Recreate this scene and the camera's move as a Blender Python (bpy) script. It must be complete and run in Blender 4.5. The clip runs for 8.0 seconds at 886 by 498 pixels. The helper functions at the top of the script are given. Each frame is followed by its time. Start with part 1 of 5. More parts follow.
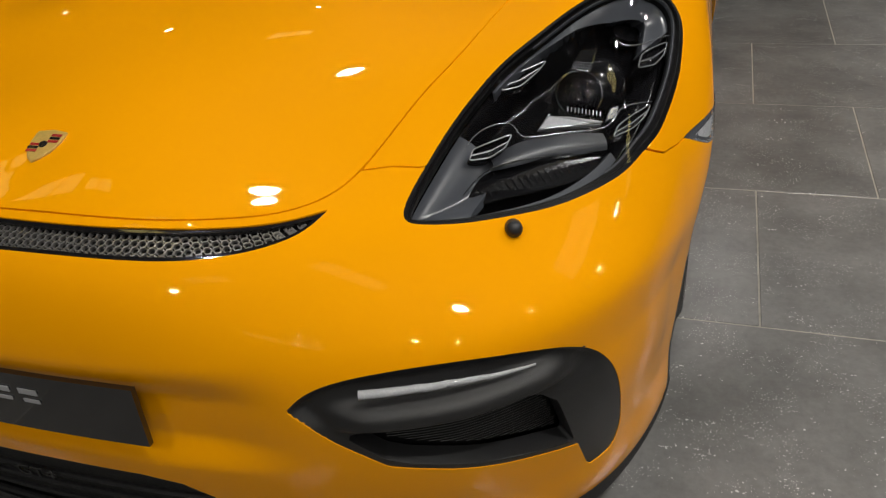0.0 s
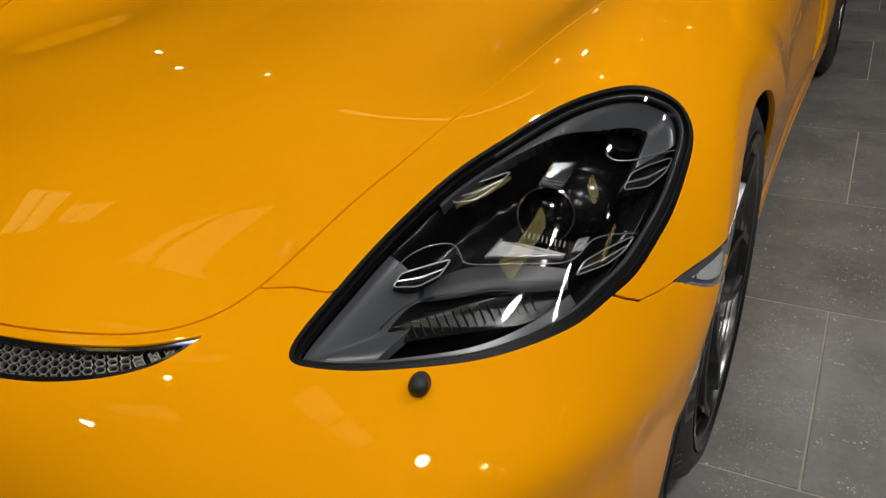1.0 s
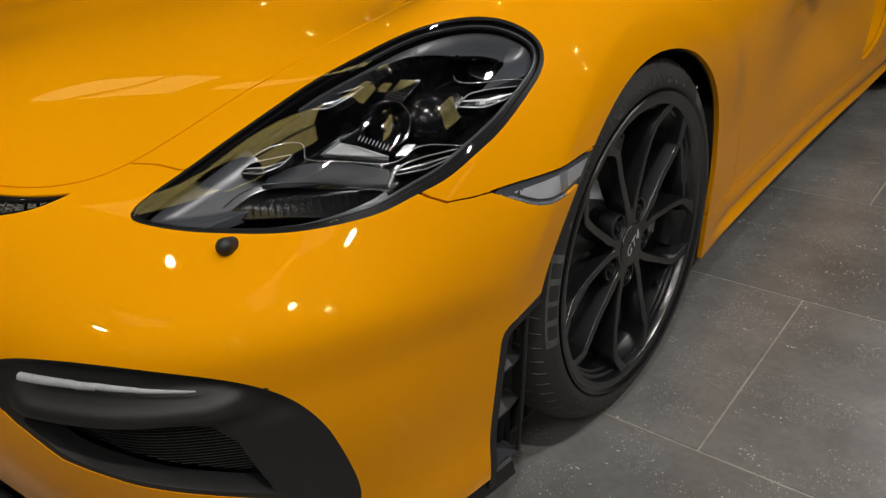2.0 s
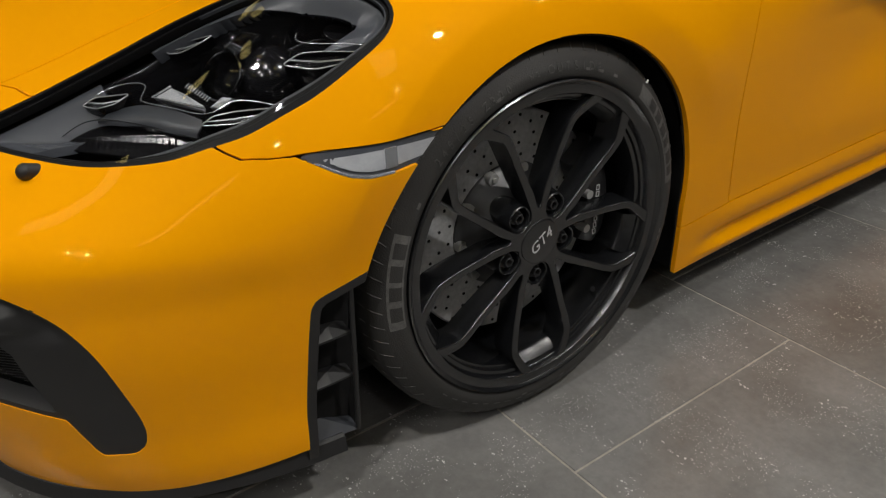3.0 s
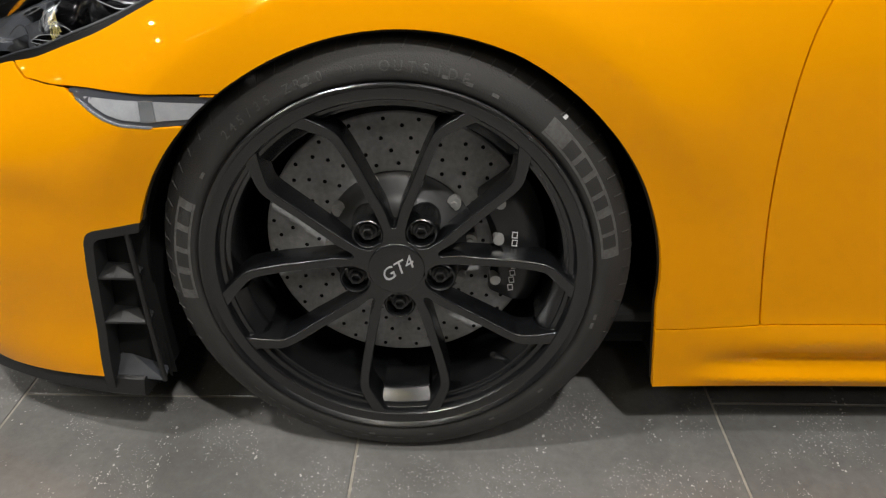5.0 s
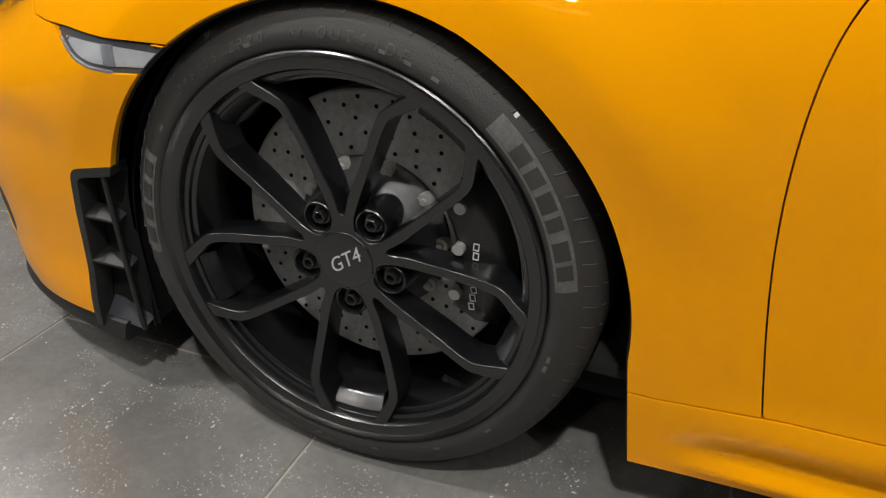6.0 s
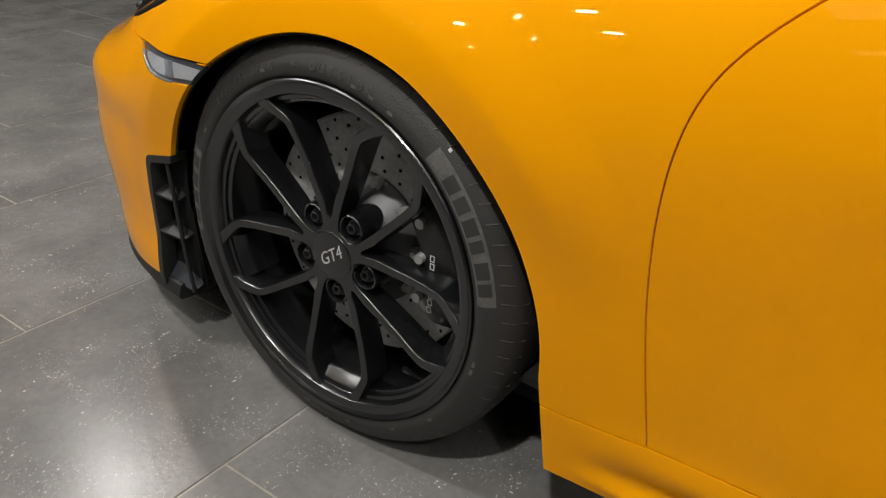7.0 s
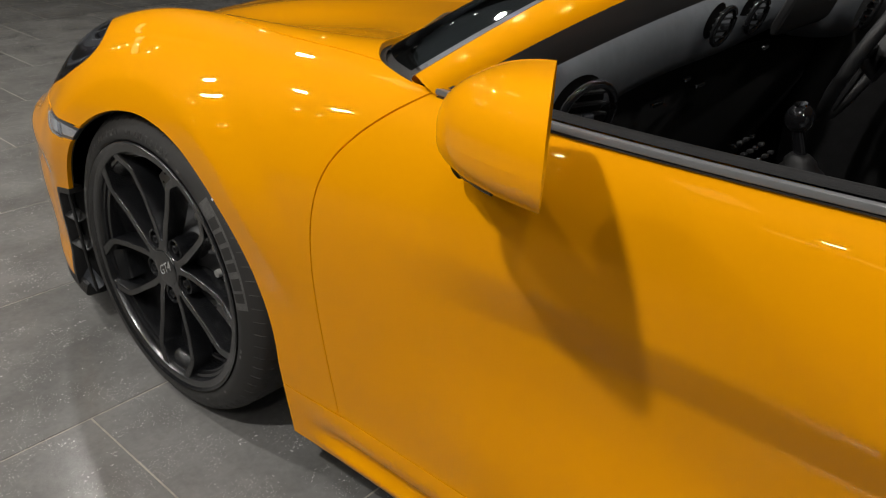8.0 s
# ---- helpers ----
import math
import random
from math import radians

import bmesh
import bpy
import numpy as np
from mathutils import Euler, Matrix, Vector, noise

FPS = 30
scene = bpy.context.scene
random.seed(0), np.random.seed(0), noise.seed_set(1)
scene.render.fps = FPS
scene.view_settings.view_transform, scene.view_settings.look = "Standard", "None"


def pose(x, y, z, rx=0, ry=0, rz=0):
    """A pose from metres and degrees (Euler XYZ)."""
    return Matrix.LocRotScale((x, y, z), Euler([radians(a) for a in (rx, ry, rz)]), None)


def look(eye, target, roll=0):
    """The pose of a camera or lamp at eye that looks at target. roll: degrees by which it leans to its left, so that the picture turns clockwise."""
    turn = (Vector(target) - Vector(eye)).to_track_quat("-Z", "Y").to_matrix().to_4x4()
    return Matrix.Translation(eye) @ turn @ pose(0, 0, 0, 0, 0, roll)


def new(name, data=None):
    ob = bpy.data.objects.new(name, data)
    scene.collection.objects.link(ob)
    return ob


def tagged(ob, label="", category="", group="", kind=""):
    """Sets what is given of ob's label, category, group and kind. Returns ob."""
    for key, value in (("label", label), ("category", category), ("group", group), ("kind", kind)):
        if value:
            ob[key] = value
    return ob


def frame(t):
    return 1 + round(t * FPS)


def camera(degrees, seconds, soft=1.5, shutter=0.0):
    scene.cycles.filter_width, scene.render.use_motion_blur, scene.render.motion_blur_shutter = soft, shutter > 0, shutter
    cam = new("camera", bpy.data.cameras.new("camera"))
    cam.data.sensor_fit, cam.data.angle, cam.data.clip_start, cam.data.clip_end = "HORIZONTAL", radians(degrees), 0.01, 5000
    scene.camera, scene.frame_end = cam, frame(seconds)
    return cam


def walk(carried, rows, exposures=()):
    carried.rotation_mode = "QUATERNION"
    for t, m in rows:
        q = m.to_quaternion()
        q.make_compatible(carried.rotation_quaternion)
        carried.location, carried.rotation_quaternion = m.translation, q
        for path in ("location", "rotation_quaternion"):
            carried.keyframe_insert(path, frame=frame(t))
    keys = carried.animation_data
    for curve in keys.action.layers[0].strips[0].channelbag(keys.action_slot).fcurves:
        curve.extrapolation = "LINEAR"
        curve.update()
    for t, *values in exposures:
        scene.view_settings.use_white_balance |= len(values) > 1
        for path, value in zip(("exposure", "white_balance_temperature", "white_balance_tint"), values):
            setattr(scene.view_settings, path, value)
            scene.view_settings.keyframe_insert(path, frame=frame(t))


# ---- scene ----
import mathutils

cam = camera(59.0, 8.0, soft=1.25)
PATH = [
    (0, (0.882, -1.526, 1.125), (0.283, 0.044, 0.042), -6.2),
    (0.5, (0.944, -1.3, 1.109), (0.204, 0.253, 0.089), -5.3),
    (1, (1.013, -1.231, 1.11), (0.145, 0.282, 0.132), -4.8),
    (1.5, (1.186, -1.254, 1.094), (0.181, 0.194, 0.149), -4.8),
    (2, (1.411, -1.169, 1.012), (0.258, 0.176, 0.083), -4.4),
    (2.2, (1.461, -1.116, 0.969), (0.263, 0.202, 0.057), -4.2),
    (3.3, (1.789, -0.655, 0.97), (0.267, 0.186, -0.017), -1.6),
    (3.5, (1.816, -0.561, 0.957), (0.24, 0.179, -0.027), -1.4),
    (4, (1.842, -0.335, 0.922), (0.164, 0.15, -0.052), -1.0),
    (4.5, (1.855, -0.117, 0.91), (0.12, 0.116, -0.058), -0.6),
    (5, (1.831, 0.09, 0.898), (0.074, 0.048, -0.055), -0.1),
    (5.2, (1.787, 0.175, 0.889), (0.04, 0.001, -0.07), 0.0),
    (6.3, (1.62, 0.527, 0.826), (0.033, -0.256, -0.106), 1.6),
    (6.5, (1.606, 0.577, 0.832), (0.064, -0.286, -0.105), 1.8),
    (7, (1.636, 0.762, 0.915), (0.186, -0.262, -0.007), 2.4),
    (7.5, (1.611, 1.013, 1.046), (0.214, -0.087, 0.13), 2.6),
    (8, (1.585, 1.39, 1.151), (0.227, 0.235, 0.243), 2.4),
]
walk(cam, [(t, look(eye, target, roll)) for t, eye, target, roll in PATH], exposures=[(0, -.65), (.5, -.78), (1, -.85), (1.5, -.85), (2, -.85), (3.5, -.48), (4.5, -.17), (5, -.17), (6.5, -.13), (7, -.3), (7.5, -.45), (8, -.45)])

# ---- world, lights ----
world = bpy.data.worlds.new("showroom_air")
scene.world = world
world.use_nodes = True
world.node_tree.nodes["Background"].inputs[0].default_value = (0.9, 0.95, 1.0, 1)
world.node_tree.nodes["Background"].inputs[1].default_value = 0.02
CEILING = 3.3
LAMPS = [  # place of each downlight on the ceiling, watts, width
    (-.42, -3.35, 40, .17), (1.75, -1.42, 58, .13), (-.1, -1.4, 9, .06), (-.6, -.35, 7, .05), (-.52, .80, 22, .13), (-.7, 2.6, 22, .12),
    (2.70, .84, 98, .16), (3.2, -1.45, 16, .14), (4.6, -1.7, 10, .14), (2.95, -3.65, 40, .14), (1.95, -3.4, 40, .12), (4.5, .2, 14, .15), (.75, 1.55, 8, .06), (2.9, 2.6, 26, .12), (1.1, 4.6, 8, .08), (4.2, 3.6, 14, .12), (-3.5, -2.4, 16, .10),
]


# ---- materials ----
def material(name, colour, rough=0.4, metal=0.0, coat=0.0, spread=0.0, scale=40.0, bump=0.0, bump_scale=300.0, spec=0.5, coat_rough=0.03, emit=0.0, rough_spread=0.0):
    """A Principled material; spread varies its colour at two scales, bump gives it fine relief."""
    m = bpy.data.materials.new(name)
    m.use_nodes = True
    nt = m.node_tree
    b = nt.nodes["Principled BSDF"]
    b.inputs["Base Color"].default_value = (*colour, 1)
    b.inputs["Roughness"].default_value = rough
    b.inputs["Metallic"].default_value = metal
    b.inputs["Coat Weight"].default_value = coat
    b.inputs["Coat Roughness"].default_value = coat_rough
    b.inputs["Specular IOR Level"].default_value = spec
    if emit:
        b.inputs["Emission Color"].default_value = (*colour, 1)
        b.inputs["Emission Strength"].default_value = emit
    if spread or bump or rough_spread:
        co = nt.nodes.new("ShaderNodeTexCoord")
    if spread or rough_spread:
        big, small = nt.nodes.new("ShaderNodeTexNoise"), nt.nodes.new("ShaderNodeTexNoise")
        big.inputs["Scale"].default_value, small.inputs["Scale"].default_value = scale * 0.15, scale
        big.inputs["Detail"].default_value, small.inputs["Detail"].default_value = 3, 6
        add = nt.nodes.new("ShaderNodeMath")
        add.operation = "ADD"
        nt.links.new(co.outputs["Object"], big.inputs["Vector"])
        nt.links.new(co.outputs["Object"], small.inputs["Vector"])
        nt.links.new(big.outputs["Fac"], add.inputs[0])
        nt.links.new(small.outputs["Fac"], add.inputs[1])
        if spread:
            ramp = nt.nodes.new("ShaderNodeMapRange")
            ramp.inputs["From Min"].default_value, ramp.inputs["From Max"].default_value = 0.7, 1.3
            ramp.inputs["To Min"].default_value, ramp.inputs["To Max"].default_value = 1 - spread, 1 + spread
            mix = nt.nodes.new("ShaderNodeVectorMath")
            mix.operation = "SCALE"
            mix.inputs[0].default_value = colour
            nt.links.new(add.outputs[0], ramp.inputs["Value"])
            nt.links.new(ramp.outputs[0], mix.inputs["Scale"])
            nt.links.new(mix.outputs[0], b.inputs["Base Color"])
        if rough_spread:
            ramp = nt.nodes.new("ShaderNodeMapRange")
            ramp.inputs["From Min"].default_value, ramp.inputs["From Max"].default_value = 0.7, 1.3
            ramp.inputs["To Min"].default_value, ramp.inputs["To Max"].default_value = rough - rough_spread, rough + rough_spread
            nt.links.new(add.outputs[0], ramp.inputs["Value"])
            nt.links.new(ramp.outputs[0], b.inputs["Roughness"])
    if bump:
        fine, bn = nt.nodes.new("ShaderNodeTexNoise"), nt.nodes.new("ShaderNodeBump")
        fine.inputs["Scale"].default_value, fine.inputs["Detail"].default_value = bump_scale, 4
        bn.inputs["Strength"].default_value, bn.inputs["Distance"].default_value = bump, 0.002
        nt.links.new(co.outputs["Object"], fine.inputs["Vector"])
        nt.links.new(fine.outputs["Fac"], bn.inputs["Height"])
        nt.links.new(bn.outputs[0], b.inputs["Normal"])
    return m


def glass(name, tint, gloss=1.0):
    """Thin clear cover: clear, with the mirror gloss of its outer face."""
    m = bpy.data.materials.new(name)
    m.use_nodes = True
    nt = m.node_tree
    nt.nodes.remove(nt.nodes["Principled BSDF"])
    clear, shine, mix, fres = (nt.nodes.new("ShaderNode" + k) for k in ("BsdfTransparent", "BsdfGlossy", "MixShader", "Fresnel"))
    clear.inputs["Color"].default_value = (*tint, 1)
    shine.inputs["Roughness"].default_value = 0.02
    shine.inputs["Color"].default_value = (gloss, gloss, gloss, 1)
    fres.inputs["IOR"].default_value = 1.5
    nt.links.new(fres.outputs[0], mix.inputs[0])
    nt.links.new(clear.outputs[0], mix.inputs[1])
    nt.links.new(shine.outputs[0], mix.inputs[2])
    nt.links.new(mix.outputs[0], nt.nodes["Material Output"].inputs["Surface"])
    return m


PAINT = material("racing_yellow_paint", (0.83, 0.330, 0.0005), 0.45, 0, 1.0, 0.015, 6, spec=0.01, coat_rough=0.008)
PAINT.node_tree.nodes["Principled BSDF"].inputs["Coat IOR"].default_value = 1.26
GAP = material("seam_shadow_black", (0.012, 0.009, 0.006), 0.8)
TRIM = material("black_textured_plastic", (0.0125, 0.0125, 0.0132), 0.48, 0, 0, 0.1, 60, 0.25, 900)
GLOSS = material("black_gloss_plastic", (0.008, 0.008, 0.009), 0.12, 0, 0.6, 0.1, 30)
RUBBER = material("tyre_rubber", (0.026, 0.025, 0.024), 0.62, 0, 0, 0.25, 45, 0.35, 420, rough_spread=0.1)
# paler than the tyre, for the light that the raised letter edges catch
LETTER = material("raised_tyre_letter", (0.050, 0.049, 0.047), 0.45, 0, 0, 0.3, 200)
RUBBER_TEXT = material("raised_tyre_lettering", (0.095, 0.093, 0.090), 0.5, 0, 0, 0.3, 200, 0.2, 500)
RIM = material("satin_black_alloy", (0.0050, 0.0054, 0.0064), 0.26, 0.0, 0.15, 0.06, 30, 0.03, 900, spec=1.0, coat_rough=0.18)
STEEL = material("zinc_plated_steel", (0.46, 0.46, 0.45), 0.35, 0.35, 0, 0.1, 60)
DARK_STEEL = material("dark_bolt_steel", (0.06, 0.06, 0.062), 0.35, 0.8, 0, 0.1, 60)
DISC = material("grey_ceramic_disc", (0.43, 0.43, 0.435), 0.55, 0.1, 0, 0.22, 120, 0.25, 260)
HAT = material("grey_aluminium_hub", (0.085, 0.085, 0.088), 0.45, 0.5, 0, 0.08, 80)
CALIPER = material("black_painted_caliper", (0.012, 0.012, 0.013), 0.3, 0, 0.3, 0.1, 40)
WHITE = material("white_print", (0.75, 0.75, 0.76), 0.4, 0, 0, 0.03, 50)
# paler than the rubber, in place of light on the groove edges
GROOVE = material("tread_groove_edge", (0.05, 0.048, 0.046), 0.7, 0, 0, 0.2, 80)
CAP_PRINT = material("pale_grey_script", (0.42, 0.42, 0.43), 0.4, 0, 0, 0.05, 90)
GREY_PRINT = material("grey_print", (0.33, 0.33, 0.34), 0.45, 0, 0, 0.03, 50)
CHROME = material("bright_chrome", (0.72, 0.73, 0.75), 0.08, 1.0, 0, 0.03, 40)
SMOKE = material("smoked_reflector", (0.10, 0.105, 0.115), 0.22, 0.8, 0, 0.08, 30)
SEAL = material("black_rubber_seal", (0.004, 0.004, 0.0043), 0.40, 0, 0, 0.1, 60, spec=0.15)
DARK_CHROME = material("dark_chrome", (0.16, 0.165, 0.175), 0.12, 1.0, 0, 0.05, 40)
LAMP_BLACK = material("lamp_housing_black", (0.006, 0.006, 0.007), 0.16, 0, 0.0, 0.1, 40)
BAND = material("lamp_band_grey", (0.062, 0.067, 0.078), 0.26, 0.0, 0, 0.06, 30)
LAMP_GREY = material("lamp_bezel_grey", (0.040, 0.043, 0.050), 0.36, 0.0, 0, 0.08, 30)
CRYSTAL = material("frosted_lamp_lens", (0.40, 0.41, 0.43), 0.2, 0.0, 0.8, 0.12, 300, 0.3, 400)
BRIGHT = material("bright_satin_chrome", (0.50, 0.51, 0.53), 0.24, 0.7, 0, 0.05, 40)
STRIP = material("satin_grey_strip", (0.24, 0.245, 0.25), 0.25, 0.5, 0, 0.05, 40)
SILVER = material("silver_reflector", (0.46, 0.48, 0.51), 0.22, 0.75, 0, 0.08, 60)
LENS = glass("clear_lamp_cover", (0.93, 0.94, 0.95))
BALL = glass("projector_glass", (0.16, 0.17, 0.19))
PANE = glass("tinted_window_glass", (0.09, 0.10, 0.10))
LEATHER = material("dark_grey_leather", (0.140, 0.152, 0.168), 0.5, 0, 0, 0.12, 50, 0.3, 700)
CARPET = material("black_carpet", (0.009, 0.009, 0.0095), 0.95, 0, 0, 0.3, 200, 0.4, 500)
MESH = material("grey_mesh_wire", (0.32, 0.31, 0.30), 0.35, 0.7, 0, 0.1, 80)
GOLD = material("gold_badge", (0.62, 0.42, 0.12), 0.28, 0.45, 0, 0.15, 300)
RED = material("red_enamel", (0.35, 0.015, 0.02), 0.2, 0, 0.8, 0.05, 200)
ORANGE = material("amber_reflector", (0.6, 0.25, 0.03), 0.2, 0.2, 0.5, 0.05, 100)
UNDER = material("underbody_black", (0.013, 0.013, 0.0135), 0.9, 0, 0, 0.2, 30, spec=0.1)


# ---- mesh helpers ----
def link(name, verts, faces, mat, parent=None, label="", normals=None, smooth=True):
    me = bpy.data.meshes.new(name)
    me.from_pydata([tuple(v) for v in verts], [], [tuple(f) for f in faces])
    me.materials.append(mat)
    me.polygons.foreach_set("use_smooth", [smooth] * len(me.polygons))
    if normals is not None:
        me.normals_split_custom_set_from_vertices([tuple(n) for n in normals])
    ob = new(name, me)
    ob.parent = parent
    return tagged(ob, label)


def part(name, bm, mat, parent, label="", smooth=None):
    """Links a bmesh as one mesh object under a thing or a part. smooth: the angle up to which its edges are soft."""
    me = bpy.data.meshes.new(name)
    if smooth:
        bm.normal_update()
        for f in bm.faces:
            f.smooth = True
        for e in bm.edges:
            e.smooth = len(e.link_faces) == 2 and e.calc_face_angle(0) < radians(smooth)
    bm.to_mesh(me)
    bm.free()
    me.materials.append(mat)
    ob = new(name, me)
    ob.parent = parent
    return tagged(ob, label)


def box(bm, size, m, bevel=0.0, segments=2):
    made = bmesh.ops.create_cube(bm, size=1.0, matrix=m @ Matrix.Diagonal((*size, 1)))
    if bevel:
        edges = {e for v in made["verts"] for e in v.link_edges}
        bmesh.ops.bevel(bm, geom=list(edges), offset=bevel, segments=segments, affect="EDGES", profile=0.5)


def rod(bm, a, b, r, r2=None, n=12, caps=True):
    a, b = Vector(a), Vector(b)
    m = Matrix.Translation((a + b) / 2) @ (b - a).to_track_quat("Z", "Y").to_matrix().to_4x4()
    bmesh.ops.create_cone(bm, cap_ends=caps, segments=n, radius1=r, radius2=r if r2 is None else r2, depth=(b - a).length, matrix=m)


def sweep(bm, path, ring, closed=False, caps=True):
    """Skins rings of points: ring(i) gives the section's points at the path's i-th place."""
    rows = [[bm.verts.new(p) for p in ring(i)] for i in range(path)]
    for i in range(path if closed else path - 1):
        a, b = rows[i], rows[(i + 1) % path]
        for k in range(len(a)):
            bm.faces.new((a[k], a[(k + 1) % len(a)], b[(k + 1) % len(a)], b[k]))
    if caps and not closed:
        bm.faces.new(rows[0][::-1])
        bm.faces.new(rows[-1])
    return rows


def tube(bm, points, r, n=8, closed=False):
    pts = [Vector(p) for p in points]

    def ring(i):
        a = pts[i - 1] if i or closed else pts[i]
        b = pts[(i + 1) % len(pts)] if i + 1 < len(pts) or closed else pts[i]
        d = (b - a).normalized()
        s = d.orthogonal().normalized() if abs(d.z) > 0.9 else d.cross(Vector((0, 0, 1))).normalized()
        t = d.cross(s)
        rr = r[i] if isinstance(r, (list, tuple)) else r
        return [pts[i] + rr * (math.cos(2 * math.pi * k / n) * s + math.sin(2 * math.pi * k / n) * t) for k in range(n)]
    sweep(bm, len(pts), ring, closed)


def lathe(bm, profile, centre, n=96, start=0.0, turn=2 * math.pi):
    """Turns (x, r) pairs about the axle line through centre, which runs along x."""
    full = abs(turn - 2 * math.pi) < 1e-6
    cols = []
    for i in range(n if full else n + 1):
        a = start + turn * i / n
        cols.append([bm.verts.new((x, centre[1] + r * math.cos(a), centre[2] + r * math.sin(a))) for x, r in profile])
    for i in range(n):
        a, b = cols[i], cols[(i + 1) % len(cols)]
        for k in range(len(profile) - 1):
            bm.faces.new((a[k], b[k], b[k + 1], a[k + 1]))


def curve(points, n, closed=False):
    """A smooth curve through points (any dimension), n places."""
    p = np.asarray(points, float)
    if closed:
        p = np.concatenate([p[-3:], p, p[:3]])
    d = np.r_[0, np.cumsum(np.sqrt(np.linalg.norm(np.diff(p, axis=0), axis=1)))]
    if closed:
        return spline(d, p, np.linspace(d[3], d[-3], n + 1)[:-1])
    return spline(d, p, np.linspace(0, d[-1], n))



U = [0, .30, .57, .82, 1.07, 1.30, 1.58, 1.96, 2.33, 2.9, 3.5, 4.1, 4.7, 5.1]
W = [0, .15, .32, .46, .57, .68, .85, 1.13, 1.41]
GUIDES = [  # lower edge, low, widest, upper flank, shoulder, crown, valley, hood, spine; one row each, front to rear
    [(0, -.93, .12), (.3, -.91, .12), (.56, -.84, .12), (.747, -.71, .12), (.846, -.492, .12), (.865, -.27, .12), (.87, 0, .12), (.845, .38, .12), (.835, .75, .12), (.835, 1.3, .12), (.85, 1.9, .14), (.86, 2.5, .15), (.82, 3.1, .2), (.7, 3.4, .25)],
    [(0, -.965, .26), (.3, -.95, .26), (.575, -.885, .26), (.777, -.735, .26), (.866, -.493, .28), (.88, -.27, .3), (.885, 0, .32), (.858, .38, .27), (.85, .75, .26), (.85, 1.3, .26), (.875, 1.9, .28), (.89, 2.5, .32), (.85, 3.1, .34), (.74, 3.43, .36)],
    [(0, -.985, .42), (.3, -.968, .42), (.58, -.9, .42), (.783, -.743, .42), (.873, -.497, .42), (.89, -.27, .47), (.893, 0, .5), (.872, .38, .48), (.862, .75, .46), (.858, 1.3, .46), (.89, 1.9, .48), (.905, 2.5, .52), (.87, 3.1, .52), (.77, 3.46, .52)],
    [(0, -.975, .53), (.3, -.955, .53), (.575, -.865, .53), (.765, -.7, .535), (.865, -.475, .55), (.887, -.265, .605), (.882, 0, .654), (.872, .38, .66), (.868, .75, .66), (.872, 1.3, .68), (.9, 1.9, .7), (.905, 2.5, .72), (.87, 3.1, .68), (.77, 3.45, .66)],
    [(0, -.94, .605), (.295, -.915, .6), (.545, -.79, .595), (.725, -.63, .6), (.815, -.455, .656), (.835, -.25, .727), (.825, .01, .764), (.825, .38, .783), (.845, .75, .78), (.855, 1.3, .8), (.88, 1.9, .82), (.88, 2.5, .84), (.83, 3.1, .8), (.74, 3.42, .76)],
    [(0, -.9, .64), (.28, -.865, .64), (.52, -.73, .63), (.68, -.56, .664), (.735, -.42, .749), (.73, -.22, .818), (.715, .02, .839), (.73, .38, .849), (.79, .75, .854), (.8, 1.3, .875), (.8, 1.9, .9), (.77, 2.5, .92), (.7, 3.1, .89), (.65, 3.38, .84)],
    [(0, -.86, .66), (.235, -.815, .665), (.42, -.69, .66), (.5, -.52, .715), (.55, -.37, .765), (.56, -.19, .791), (.56, .03, .811), (.58, .37, .848), (.6, .75, .88), (.6, 1.3, .9), (.6, 1.9, .93), (.58, 2.5, .95), (.52, 3.1, .92), (.48, 3.34, .88)],
    [(0, -.82, .674), (.12, -.765, .692), (.22, -.65, .709), (.25, -.5, .745), (.27, -.34, .775), (.28, -.165, .788), (.28, .04, .803), (.3, .36, .842), (.3, .75, .88), (.3, 1.3, .91), (.3, 1.9, .94), (.29, 2.5, .96), (.26, 3.1, .94), (.24, 3.32, .9)],
    [(0, -.78, .686), (0, -.72, .706), (0, -.62, .735), (0, -.48, .757), (0, -.32, .777), (0, -.15, .791), (0, .05, .805), (0, .35, .838), (0, .75, .88), (0, 1.3, .91), (0, 1.9, .94), (0, 2.5, .96), (0, 3.1, .94), (0, 3.32, .9)],
]


def spline(knots, values, at):
    """Natural cubic spline through values (n, ...) at knots, read at the places in at."""
    k, v, a = np.asarray(knots, float), np.asarray(values, float), np.asarray(at, float)
    n, h = len(k), np.diff(k)
    m = np.zeros((n, n))
    m[0, 0] = m[-1, -1] = 1
    r = np.zeros((n,) + v.shape[1:])
    slope = np.diff(v, axis=0) / h.reshape((-1,) + (1,) * (v.ndim - 1))
    for i in range(1, n - 1):
        m[i, i - 1:i + 2] = h[i - 1], 2 * (h[i - 1] + h[i]), h[i]
        r[i] = 6 * (slope[i] - slope[i - 1])
    c = np.linalg.solve(m, r.reshape(n, -1)).reshape(r.shape)
    i = np.clip(np.searchsorted(k, a) - 1, 0, n - 2)
    sh = (-1,) + (1,) * (v.ndim - 1)
    hi, p, q = h[i].reshape(sh), (k[i + 1] - a).reshape(sh), (a - k[i]).reshape(sh)
    return (c[i] * p ** 3 + c[i + 1] * q ** 3) / (6 * hi) + (v[i] / hi - c[i] * hi / 6) * p + (v[i + 1] / hi - c[i + 1] * hi / 6) * q


